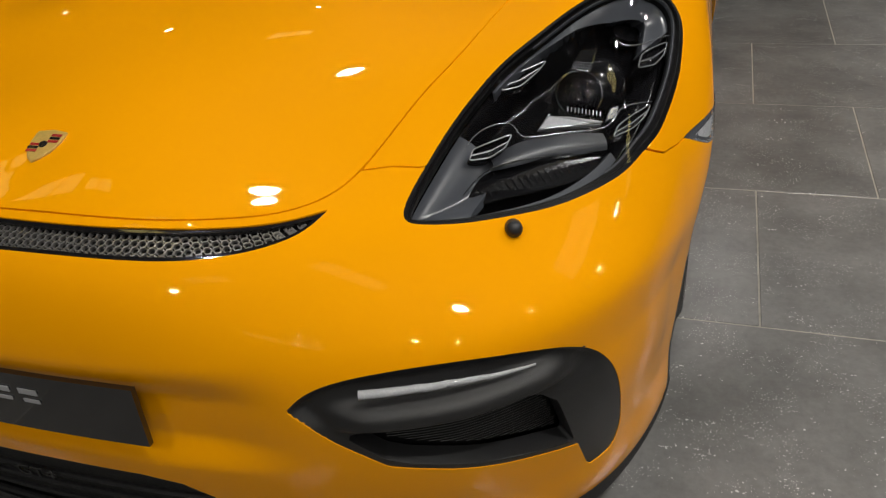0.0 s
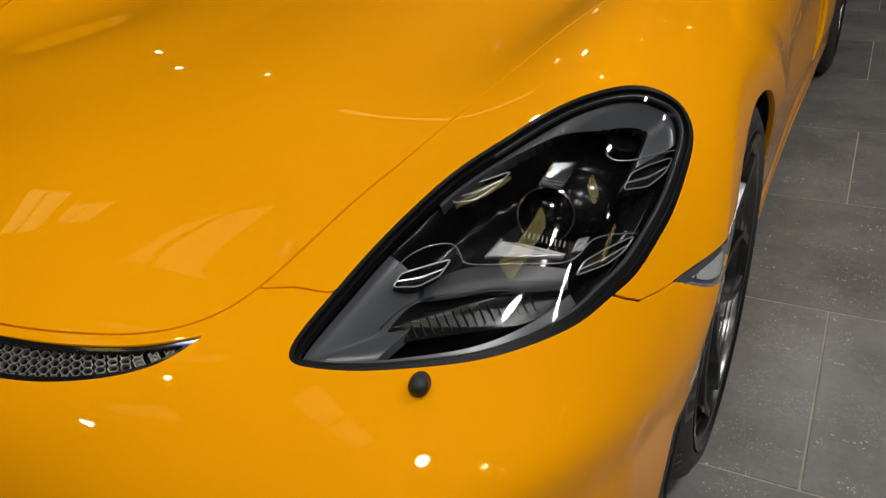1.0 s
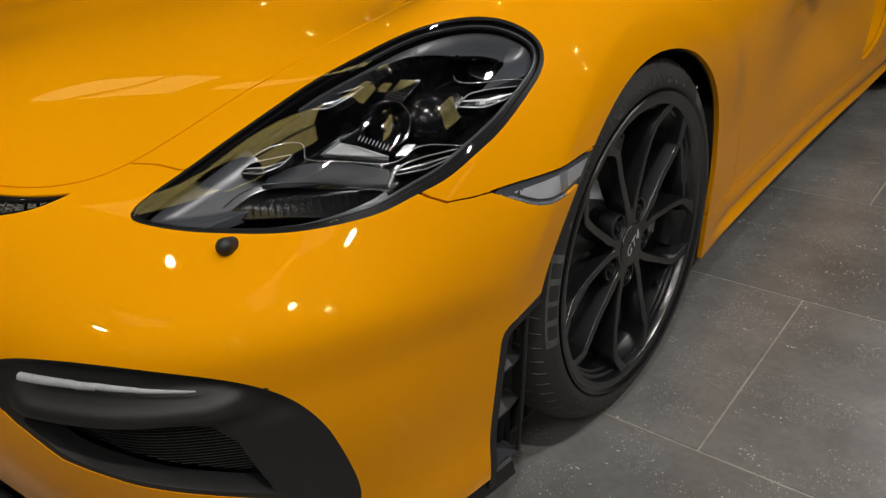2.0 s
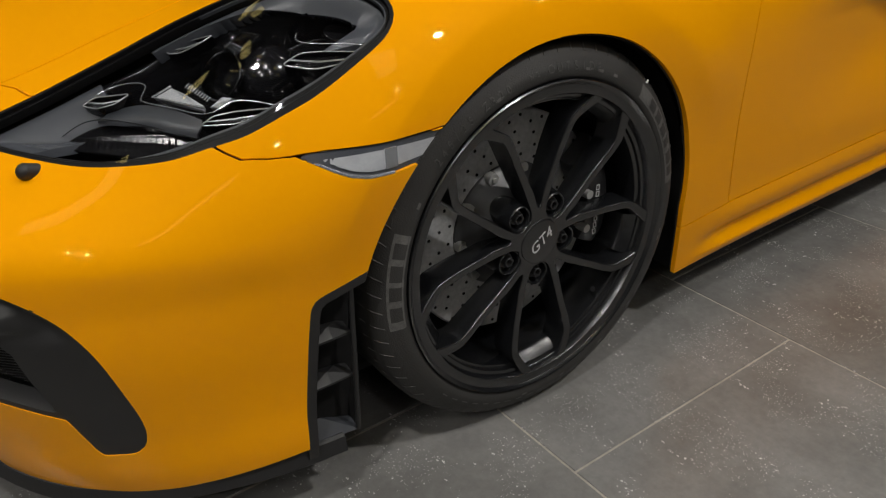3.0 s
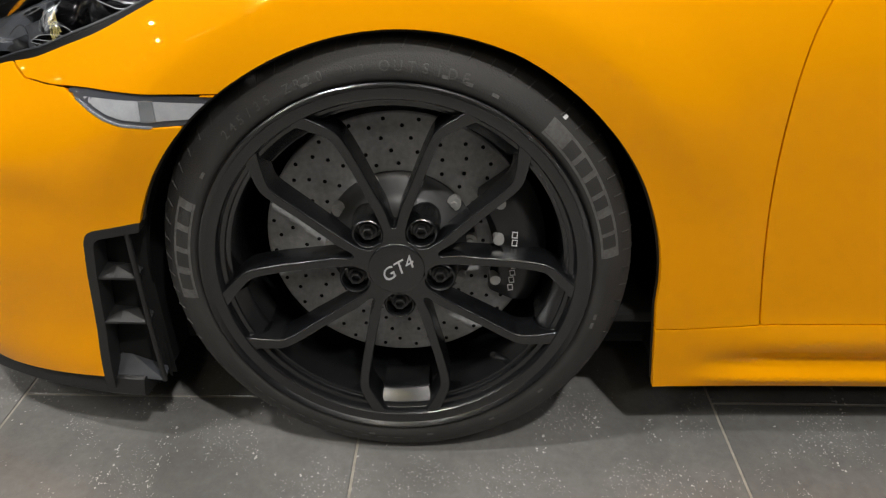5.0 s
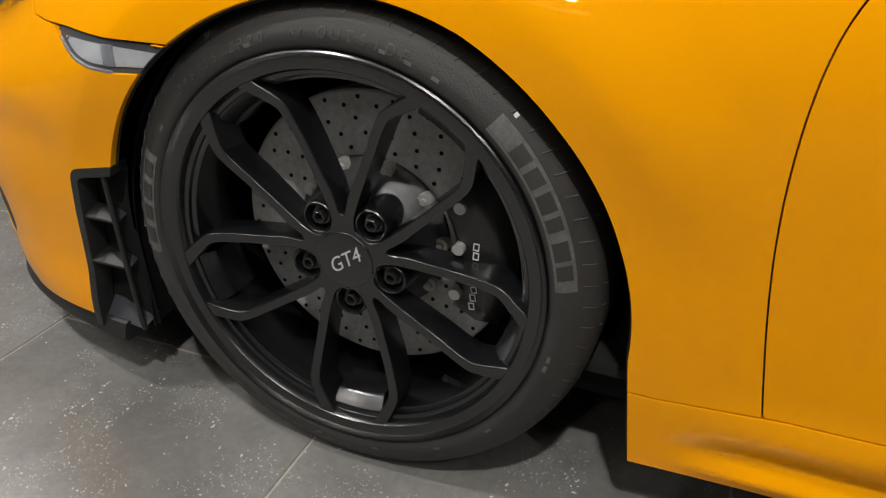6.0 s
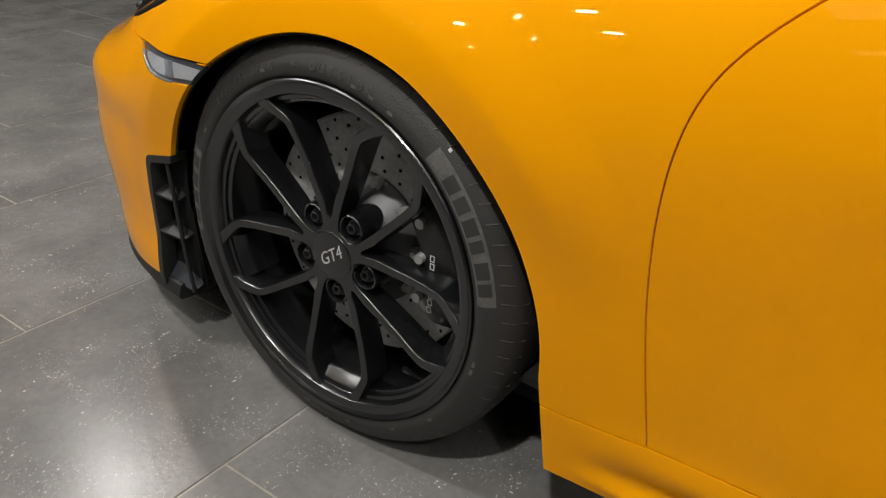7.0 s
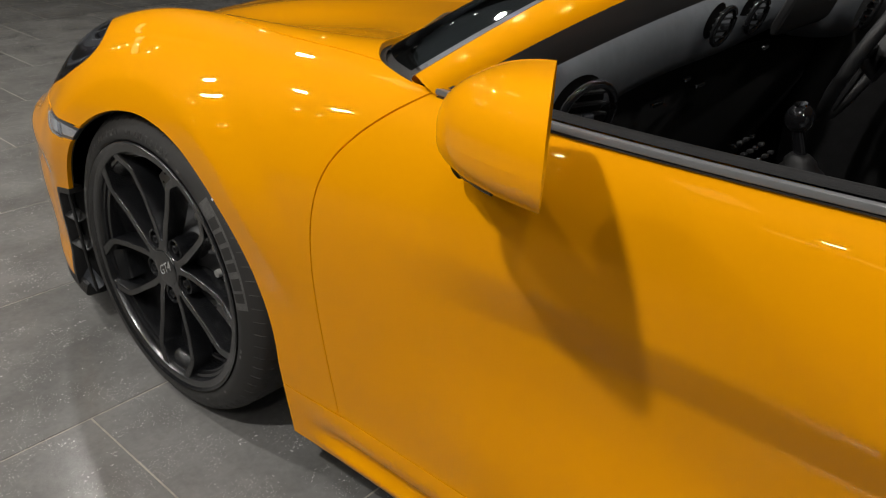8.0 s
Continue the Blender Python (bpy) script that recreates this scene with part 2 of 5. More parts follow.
def body_grid(us, ws):
    """Points of the body's skin (left half), len(us) x len(ws) x 3, from the guide lines, mirrored at the middle."""
    g = np.array(GUIDES, float)
    flip = np.array([-1, 1, 1])
    u = np.r_[-U[2], -U[1], U]
    g = np.concatenate([g[:, 2:0:-1] * flip, g], axis=1)
    w = np.r_[W, 2 * W[8] - W[7], 2 * W[8] - W[6]]
    g = np.concatenate([g, g[7:8] * flip, g[6:7] * flip], axis=0)
    lines = spline(u, g.transpose(1, 0, 2), us)          # us x rows x 3
    return spline(w, lines.transpose(1, 0, 2), ws).transpose(1, 0, 2)


def text_mesh(text, size, thick, shear=0.0):
    """Lettering in the built-in font as a mesh, centred on its baseline."""
    cu = bpy.data.curves.new("script", "FONT")
    cu.body, cu.size, cu.extrude, cu.align_x, cu.shear = text, size, thick, "CENTER", shear
    tmp = bpy.data.objects.new("script", cu)
    me = bpy.data.meshes.new_from_object(tmp)
    bpy.data.objects.remove(tmp)
    return me


# ---- the skin as panels ----
def signed(poly, a, b):
    """Signed distance of points (a, b) from a closed outline; inside is negative."""
    q = np.asarray(poly, float)
    e = np.roll(q, -1, 0) - q
    best, odd = np.full(len(a), 1e9), np.zeros(len(a), bool)
    for (x, y), (ex, ey) in zip(q, e):
        t = np.clip(((a - x) * ex + (b - y) * ey) / (ex * ex + ey * ey + 1e-18), 0, 1)
        best = np.minimum(best, (a - x - t * ex) ** 2 + (b - y - t * ey) ** 2)
        cross = (y > b) != (y + ey > b)
        odd ^= cross & (a < x + ex * (b - y) / (ey if abs(ey) > 1e-12 else 1e-12))
    return np.sqrt(best) * np.where(odd, -1, 1)


def clip(sheet, f):
    """The part of a sheet (points, normals, triangles) where f, given at its points, is above 0."""
    v, n, t = sheet
    keep = f > 0
    count = keep[t].sum(1)
    whole, mixed = t[count == 3], t[(count == 1) | (count == 2)]
    nv, nn, cuts, made = [], [], {}, []

    def cut(i, j):
        key = (min(i, j), max(i, j))
        if key not in cuts:
            s = f[i] / (f[i] - f[j])
            cuts[key] = len(v) + len(nv)
            nv.append(v[i] + s * (v[j] - v[i]))
            nn.append(n[i] + s * (n[j] - n[i]))
        return cuts[key]
    for tri in mixed.tolist():
        while not (keep[tri[0]] and not keep[tri[2]]):
            tri = tri[1:] + tri[:1]
        a, b, c = tri
        if keep[b]:
            p, q = cut(b, c), cut(a, c)
            made += [(a, b, p), (a, p, q)]
        else:
            made.append((a, cut(a, b), cut(a, c)))
    v2 = np.concatenate([v, nv]) if nv else v
    n2 = np.concatenate([n, nn]) if nv else n
    t2 = np.concatenate([whole, made]) if made else whole
    used = np.unique(t2)
    back = np.zeros(len(v2), int)
    back[used] = np.arange(len(used))
    return v2[used], n2[used], back[t2]


def flip(sheet):
    v, n, t = sheet
    return v * [-1, 1, 1], n * [-1, 1, 1], t[:, ::-1]


def both(sheet):
    a, b = sheet, flip(sheet)
    return np.concatenate([a[0], b[0]]), np.concatenate([a[1], b[1]]), np.concatenate([a[2], b[2] + len(a[0])])


def rim_of(sheet, deep=0.010, soft=0.0008):
    """The sheet with its open edges turned inwards, softly."""
    v, n, t = sheet
    e = np.concatenate([t[:, [0, 1]], t[:, [1, 2]], t[:, [2, 0]]])
    key = np.sort(e, 1)
    _, first, count = np.unique(key[:, 0] * (len(v) + 1) + key[:, 1], return_index=True, return_counts=True)
    edge = e[first[count == 1]]
    edge = edge[~((abs(v[edge[:, 0], 0]) < 1e-5) & (abs(v[edge[:, 1], 0]) < 1e-5))]
    n = n / np.linalg.norm(n, axis=1, keepdims=True)
    out = np.zeros_like(v)
    d = v[edge[:, 1]] - v[edge[:, 0]]
    side = np.cross(d, n[edge[:, 0]])
    np.add.at(out, edge[:, 0], side)
    np.add.at(out, edge[:, 1], side)
    ids = np.unique(edge)
    o = out[ids] / (np.linalg.norm(out[ids], axis=1, keepdims=True) + 1e-12)
    m = len(ids)
    r1 = v[ids] + soft * o - soft * n[ids]
    r2 = r1 - deep * n[ids]
    at = {int(i): k for k, i in enumerate(ids)}
    base = len(v)
    quads = []
    for i, j in edge.tolist():
        a, b = at[i], at[j]
        quads += [(j, i, base + a), (j, base + a, base + b), (base + b, base + a, base + m + a), (base + b, base + m + a, base + m + b)]
    return np.concatenate([v, r1, r2]), np.concatenate([n, o + 0.2 * n[ids], o]), np.concatenate([t, quads])


def offset(sheet, d):
    n = sheet[1] / np.linalg.norm(sheet[1], axis=1, keepdims=True)
    return sheet[0] + d * n, n, sheet[2]


def faced(v, t):
    """The sheet of these points and triangles with normals from its own faces."""
    n = np.zeros_like(v)
    fn = np.cross(v[t[:, 1]] - v[t[:, 0]], v[t[:, 2]] - v[t[:, 0]])
    for k in range(3):
        np.add.at(n, t[:, k], fn)
    return v, n / (np.linalg.norm(n, axis=1, keepdims=True) + 1e-12), t


def panel(name, sheet, mat, parent, label="", deep=0.010, edge=True):
    v, n, t = rim_of(sheet, deep) if edge else sheet
    return link(name, v, t, mat, parent, label, normals=n / (np.linalg.norm(n, axis=1, keepdims=True) + 1e-12))


def step(x, a, b):
    t = np.clip((x - a) / (b - a), 0, 1)
    return t * t * (3 - 2 * t)


# the skin's finer relief, in metres along its normal
us = np.r_[np.linspace(0, 2.5, 330), np.linspace(2.5, U[-1], 90)[1:]]
ws = np.r_[np.linspace(0, 0.9, 135), np.linspace(0.9, W[-1], 45)[1:]]
G = body_grid(us, ws)


def normals_of(g):
    c = np.cross(np.gradient(g, us, axis=0), np.gradient(g, ws, axis=1))
    return c / (np.linalg.norm(c, axis=2, keepdims=True) + 1e-12)


GN = normals_of(G)
gx, gy, gz = G[..., 0], G[..., 1], G[..., 2]
low = (ws < 0.62)[None, :]
ra = np.hypot(gy - 0.012, np.maximum(gz, 0.30) - 0.30)
crown = np.where(ra > 0.434, 0.013 * (1 - step(ra, 0.426, 0.54)), 0.013 - 0.16 * (0.434 - ra))
relief = np.maximum(crown, -0.02) * low * (gx > 0.6) * step(gz, 0.40, 0.60) * (ra < 0.54)
# plate recess with its brow and ledge, only at the nose
nose = (gy < -0.6) & (gx < 0.6)
relief -= 0.021 * step(gz, 0.345, 0.395) * (1 - step(gz, 0.455, 0.520)) * (1 - step(gx, 0.30, 0.47)) * nose * low
# brow round the bumper corner above its hollow flank
corner = (gx > 0.5) & (gy < -0.3)
relief -= 0.010 * (1 - step(gz, 0.425, 0.505)) * step(gz, 0.16, 0.30) * step(gx, 0.62, 0.74) * (1 - step(gy, -0.52, -0.40)) * corner * low
relief += 0.006 * np.exp(-((gz - 0.515) / 0.03) ** 2) * step(gx, 0.50, 0.72) * (1 - step(gy, -0.70, -0.50)) * corner * low
relief += 0.010 * (1 - step(gz, 0.135, 0.235)) * (1 - step(gy, -0.46, -0.36)) * low
# hollow of the lower door and the rounded sill below it
side = (gy > 0.4) & (gx > 0.6)
below = np.maximum(0.662 - gz, 0)
relief -= np.minimum(0.34 * below, 0.026) * (1 - step(below, 0.14, 0.36)) * step(gy, 0.58, 1.05) * side
relief += 0.008 * step(gy, 0.40, 0.62) * np.exp(-((gz - 0.215) / 0.030) ** 2) * side
relief -= 0.010 * step(gy, 0.42, 0.60) * np.exp(-((gz - 0.168) / 0.016) ** 2) * side
relief += 0.007 * step(gy, 0.40, 0.56) * np.exp(-((gz - 0.138) / 0.012) ** 2) * side
G = G + relief[..., None] * GN
GN = normals_of(G)
idx = np.arange(G.shape[0] * G.shape[1]).reshape(G.shape[:2])
TRI = np.concatenate([np.stack([idx[:-1, :-1], idx[1:, :-1], idx[1:, 1:]], -1).reshape(-1, 3), np.stack([idx[:-1, :-1], idx[1:, 1:], idx[:-1, 1:]], -1).reshape(-1, 3)])
SKIN = (G.reshape(-1, 3), GN.reshape(-1, 3), TRI)

# outlines of the openings and seams
HEADLAMP = curve([(.536, -.737), (.532, -.702), (.540, -.645), (.554, -.582), (.581, -.511), (.611, -.461), (.650, -.416), (.690, -.368), (.731, -.321), (.764, -.279), (.792, -.251), (.816, -.240), (.833, -.254), (.841, -.304), (.840, -.368), (.833, -.420), (.822, -.470), (.805, -.512), (.786, -.551), (.750, -.598), (.702, -.644), (.650, -.682), (.600, -.714), (.556, -.735)], 160, True)
HOOD = curve([(0, -.857), (.10, -.856), (.224, -.846), (.326, -.815), (.392, -.778), (.432, -.733), (.455, -.680), (.475, -.612), (.505, -.524), (.540, -.445), (.595, -.25), (.650, -.045), (.690, .13), (.711, .303), (.718, .403), (.724, .46), (.733, .52), (.742, .60)], 130)
HOOD = np.concatenate([HOOD, [(.80, .9), (0, .9)]])
HOOD_ALL = np.concatenate([HOOD, HOOD[::-1] * [-1, 1]])
SLOT = np.concatenate([curve([(0, -.869), (.152, -.867), (.264, -.849), (.331, -.827), (.393, -.795), (.440, -.757)], 40), curve([(.440, -.760), (.424, -.799), (.392, -.833), (.346, -.862), (.282, -.887), (.172, -.905), (0, -.911)], 40)])
SLOT_ALL = np.concatenate([SLOT, SLOT[::-1] * [-1, 1]])
CABIN = np.concatenate([curve([(0, .215), (.15, .228), (.30, .268), (.44, .328), (.55, .385), (.64, .437), (.702, .487), (.735, .527), (.758, .581), (.771, .622), (.781, .70), (.790, .85), (.800, 1.1), (.805, 1.4), (.80, 1.75), (.70, 2.25), (.4, 2.6), (0, 2.65)], 120)])
CABIN_ALL = np.concatenate([CABIN, CABIN[::-1] * [-1, 1]])
MARKER = [(-.424, .605), (-.383, .606), (-.30, .604), (-.20, .599), (-.20, .566), (-.277, .562), (-.305, .560), (-.340, .563), (-.363, .569), (-.381, .578), (-.400, .590), (-.415, .599)]
VENT = [(-.436, .385), (-.430, .398), (-.418, .405), (-.30, .432), (-.30, .10), (-.464, .10), (-.458, .20), (-.444, .33)]
INTAKE = np.concatenate([curve([(-.362, .458), (-.345, .478), (-.312, .495), (-.231, .505), (-.132, .501), (-.035, .480), (.028, .444), (.068, .391), (.089, .324), (.099, .250), (.092, .222)], 60), [(.078, .210), (.034, .211), (.026, .222), (.004, .281), (-.240, .351), (-.262, .358), (-.318, .408)]])
DOOR_FRONT = curve([(.537, .243), (.523, .33), (.510, .43), (.504, .54), (.511, .645), (.531, .711), (.567, .761), (.620, .809), (.671, .845), (.71, .87)], 60)
DOOR = np.concatenate([DOOR_FRONT, [(.75, 1.0), (1.78, 1.0), (1.76, .62), (1.66, .40), (1.55, .27), (1.50, .252)]])


def arch_field(x, y, z):
    turn_ = np.degrees(np.arctan2(z - .30, y - .012))
    round_ = np.hypot(y - .012, z - .30) - np.interp(turn_, [0, 21, 45, 67, 90, 120], [.367, .367, .373, .382, .382, .379])
    feet = np.maximum(np.maximum(y - np.interp(z, [.12, .28], [.396, .379]), -.363 - y), z - .30)
    rear = np.minimum(np.hypot(y - 2.484, z - .31) - .392, np.maximum(abs(y - 2.484) - .392, z - .31))
    f = np.minimum(np.minimum(round_, feet), rear)
    return np.where((x > 0.55) & (z < 0.74), f, 1.0)


def bumper_field(x, y, z):
    seam = np.interp(x, [.0, .40, .454, .492, .531, .60, .811, .822, .835, .850, .862, .95], [-.80, -.70, -.682, -.664, -.655, -.60, -.505, -.496, -.482, -.450, -.418, -.30])
    return np.minimum(y - seam, np.maximum(z - 0.6035, y + .15))


def near_to(mask, poly, a, b):
    """Signed distances where mask holds, far off elsewhere."""
    f = np.ones(len(a))
    f[mask] = signed(poly, a[mask], b[mask])
    return f


SCOOP = curve([(1.60, .292), (1.66, .40), (1.735, .52), (1.80, .60), (1.90, .655), (1.965, .64), (1.93, .52), (1.84, .40), (1.73, .31)], 70, True)
MOUTH = [(-1, .317), (0, .319), (.12, .318), (.19, .316), (.25, .305), (.29, .278), (.335, .235), (.40, .20), (.52, .175), (.60, .15), (.62, .0), (-1, .0)]
FIELDS = {  # signed distances of the skin's points from each outline (negative: inside)
    "lamp": lambda x, y, z: near_to((z > 0.57) & (y < -.15) & (x > .45), HEADLAMP, x, y) - 0.003,
    "hood": lambda x, y, z: near_to((z > 0.60) & (y < 1.0), HOOD_ALL, x, y),
    "slot": lambda x, y, z: near_to((z > 0.57) & (y < -.7), SLOT_ALL, x, y),
    "cabin": lambda x, y, z: near_to((z > 0.70) & (y > -.1), CABIN_ALL, x, y),
    "marker": lambda x, y, z: near_to((x > 0.78) & (y < 0), MARKER, y, z),
    "vent": lambda x, y, z: near_to((x > 0.78) & (y < 0), VENT, y, z),
    "intake": lambda x, y, z: near_to((y < -.6) & (x > .3) & (z < .6), INTAKE, (x + y) * 0.7071, z),
    "door": lambda x, y, z: near_to((x > 0.6) & (y > .3) & (y < 2), DOOR, y, z),
    "arch": arch_field,
    "scoop": lambda x, y, z: near_to((x > 0.7) & (y > 1.4) & (y < 2.2), SCOOP, y, z),
    "bumper": bumper_field,
    "sill": lambda x, y, z: np.maximum(z - np.interp(y, [.35, .42, .5, .56, 1.5, 2.0], [.236, .234, .240, .245, .252, .27]), np.maximum(.2 - y, y - 2.2)),
    "lower": lambda x, y, z: z - np.interp(y, [-.95, -.64, -.47, -.3], [.135, .130, .142, .142]),
    "mouth": lambda x, y, z: near_to((y < -.5) & (z < .45), MOUTH, x, z),
}


def field(name, v):
    return FIELDS[name](*v.T)


car = tagged(new("sports_car"), "glossy yellow sports coupe with black wheels parked on grey tiles", "car")
g = 0.0018


def cut_all(sheet, rules):
    """rules: (name of the outline, +1 outside or -1 inside, margin)."""
    for name, sign, margin in rules:
        sheet = clip(sheet, sign * field(name, sheet[0]) - margin)
    return sheet


no_arch = [("arch", 1, 0.0)]
shell = cut_all(SKIN, no_arch + [("cabin", 1, 0.0)])
front = cut_all(shell, [("hood", 1, g), ("slot", 1, 0.0), ("lamp", 1, 0.0)])
bumper = cut_all(front, [("bumper", -1, g), ("marker", 1, 0.001), ("vent", 1, 0.0), ("intake", 1, 0.0), ("mouth", 1, 0.0), ("lower", 1, 0.0)])
bumper = clip(bumper, 0.1 - bumper[0][:, 1])
panel("front_bumper", both(bumper), PAINT, car)
rest = cut_all(front, [("bumper", 1, g), ("marker", 1, 0.001)])
sill = cut_all(rest, [("sill", -1, g)])
upper = cut_all(rest, [("sill", 1, g)])
door = cut_all(upper, [("door", -1, g)])
upper = cut_all(upper, [("door", 1, g)])
fender = clip(upper, 1.2 - upper[0][:, 1])
quarter = cut_all(clip(upper, upper[0][:, 1] - 1.2), [("scoop", 1, 0.0)])
scoop = offset(cut_all(SKIN, [("scoop", -1, -0.02)]), -0.06)
hood = cut_all(cut_all(shell, [("hood", -1, g)]), [("slot", 1, 0.004)])
panel("hood", both(hood), PAINT, car)
for s in (1, -1):
    turn = (lambda a: a) if s > 0 else flip
    panel("fender", turn(fender), PAINT, car)
    panel("sill_panel", turn(sill), PAINT, car)
    rear_q = panel("rear_quarter", turn(quarter), PAINT, car, deep=0.05)
    panel("side_scoop", turn(scoop), UNDER, rear_q, "black side air scoop", edge=False)
    panel("door", turn(door), PAINT, car)
# black sheet added under the panels to darken the gaps and stop light
liner = cut_all(SKIN, [("arch", 1, -0.004), ("cabin", 1, -0.01), ("lamp", 1, -0.002), ("slot", 1, -0.004), ("intake", 1, -0.004), ("vent", 1, -0.002), ("scoop", 1, -0.004), ("mouth", 1, -0.01)])
liner = clip(liner, liner[0][:, 2] - 0.13)
panel("inner_shell", offset(both(liner), -0.012), GAP, car, edge=False)

# ---- nose: lip, mouth, slot, intakes ----
TOP = SKIN[0][(SKIN[0][:, 2] > 0.56)]
TOPN = SKIN[1][(SKIN[0][:, 2] > 0.56)]


def on_top(x, y):
    """Place and normal of the skin over (x, y)."""
    i = int(np.argmin((TOP[:, 0] - abs(x)) ** 2 + (TOP[:, 1] - y) ** 2))
    p, n = TOP[i], TOPN[i]
    z = p[2] - (n[0] * (abs(x) - p[0]) + n[1] * (y - p[1])) / n[2]
    return Vector((x, y, z)), Vector((n[0] * (1 if x >= 0 else -1), n[1], n[2]))


FRONT = SKIN[0][(SKIN[0][:, 1] < -0.35) & (SKIN[0][:, 2] < 0.62)]
FRONTN = SKIN[1][(SKIN[0][:, 1] < -0.35) & (SKIN[0][:, 2] < 0.62)]


def on_nose(x, z):
    i = int(np.argmin((FRONT[:, 0] - abs(x)) ** 2 + (FRONT[:, 2] - z) ** 2))
    p, n = FRONT[i], FRONTN[i]
    y = p[1] - (n[0] * (abs(x) - p[0]) + n[2] * (z - p[2])) / min(n[1], -0.2)
    return Vector((x, y, z)), Vector((n[0] * (1 if x >= 0 else -1), n[1], n[2]))


# black splitter lip round the nose
lip_line = [(x, y) for x, y in curve([(0, -.938), (.30, -.918), (.562, -.848), (.748, -.716), (.838, -.503), (.853, -.400)], 50)]
lip_all = [(-x, y) for x, y in lip_line[:0:-1]] + list(lip_line)
bm = bmesh.new()


def lip_ring(i):
    x, y = lip_all[i]
    a, b = lip_all[max(i - 1, 0)], lip_all[min(i + 1, len(lip_all) - 1)]
    d = Vector((b[0] - a[0], b[1] - a[1], 0)).normalized()
    o = Vector((d.y, -d.x, 0))
    return [Vector((x, y, 0)) + o * k + Vector((0, 0, z)) for k, z in ((-.10, .128), (-.004, .133), (.004, .137), (.010, .134), (.012, .126), (.015, .117), (.016, .110), (.011, .104), (-.02, .102), (-.10, .104))]


sweep(bm, len(lip_all), lip_ring)
part("splitter_lip", bm, TRIM, car, "matte black front splitter lip", smooth=35)

# lower mouth with slats
mouth = cut_all(SKIN, [("mouth", -1, -0.004)])
mouth = clip(mouth, mouth[0][:, 2] - 0.10)
tray = panel("lower_grille", offset(both(mouth), -0.022), TRIM, car, "black lower front grille", edge=False)
for z in (.165, .20, .235, .27):
    bm = bmesh.new()
    tube(bm, [on_nose(x, z)[0] + Vector((0, .004, 0)) for x in np.linspace(-.30, .30, 25)], 0.005, 6)
    part("grille_bar", bm, TRIM, tray)
me = text_mesh("GT4", .040, .0012, .25)
for v in me.vertices:
    q = on_nose(v.co.x - .012, .262 + v.co.y)[0]
    v.co = (q.x, q.y - .006 - v.co.z, q.z)
me.materials.append(TRIM)
tagged(new("raised_script", me), "raised black script").parent = tray
# slot under the hood with its hexagon mesh
slot = cut_all(SKIN, [("slot", -1, -0.006)])
slot_tray = panel("front_slot", offset(both(slot), -0.022), UNDER, car, "black slot under the hood edge", edge=False)
slot_edge = cut_all(SKIN, [("slot", -1, -0.001), ("slot", 1, -0.0055)])
panel("slot_frame", offset(both(slot_edge), -0.003), GLOSS, slot_tray)
verts, faces = [], []
pitch, deep = 0.0112, 0.005
low_edge = np.array([(.440, -.760), (.424, -.799), (.392, -.833), (.346, -.862), (.282, -.887), (.172, -.905), (0, -.911)])[::-1]
for row in range(5):
    for k in range(-42, 43):
        x = (k + 0.5 * (row % 2)) * pitch
        yl = np.interp(abs(x), low_edge[:, 0], low_edge[:, 1])
        y = yl + 0.0035 + row * pitch * 0.80
        if signed(SLOT_ALL, np.array([x]), np.array([y]))[0] > -0.0035:
            continue
        p, nrm = on_top(x, y)
        p = p - nrm * (0.006 + 0.0012 * row)
        s = Vector((1, 0, 0)) - nrm * nrm.x
        s.normalize()
        t = nrm.cross(s)
        base = len(verts)
        for r, d in ((pitch * 0.575, 0), (pitch * 0.45, 0.0), (pitch * 0.43, deep)):
            verts += [p + r * (math.cos(radians(60 * j + 30)) * s + math.sin(radians(60 * j + 30)) * t * 0.86) - nrm * d for j in range(6)]
        for j in range(6):
            q = (j + 1) % 6
            faces += [(base + j, base + q, base + 6 + q, base + 6 + j), (base + 6 + j, base + 6 + q, base + 12 + q, base + 12 + j)]
tagged(link("hexagon_mesh", verts, faces, MESH, slot_tray, "grey hexagon wire mesh", smooth=False), kind="stuff")

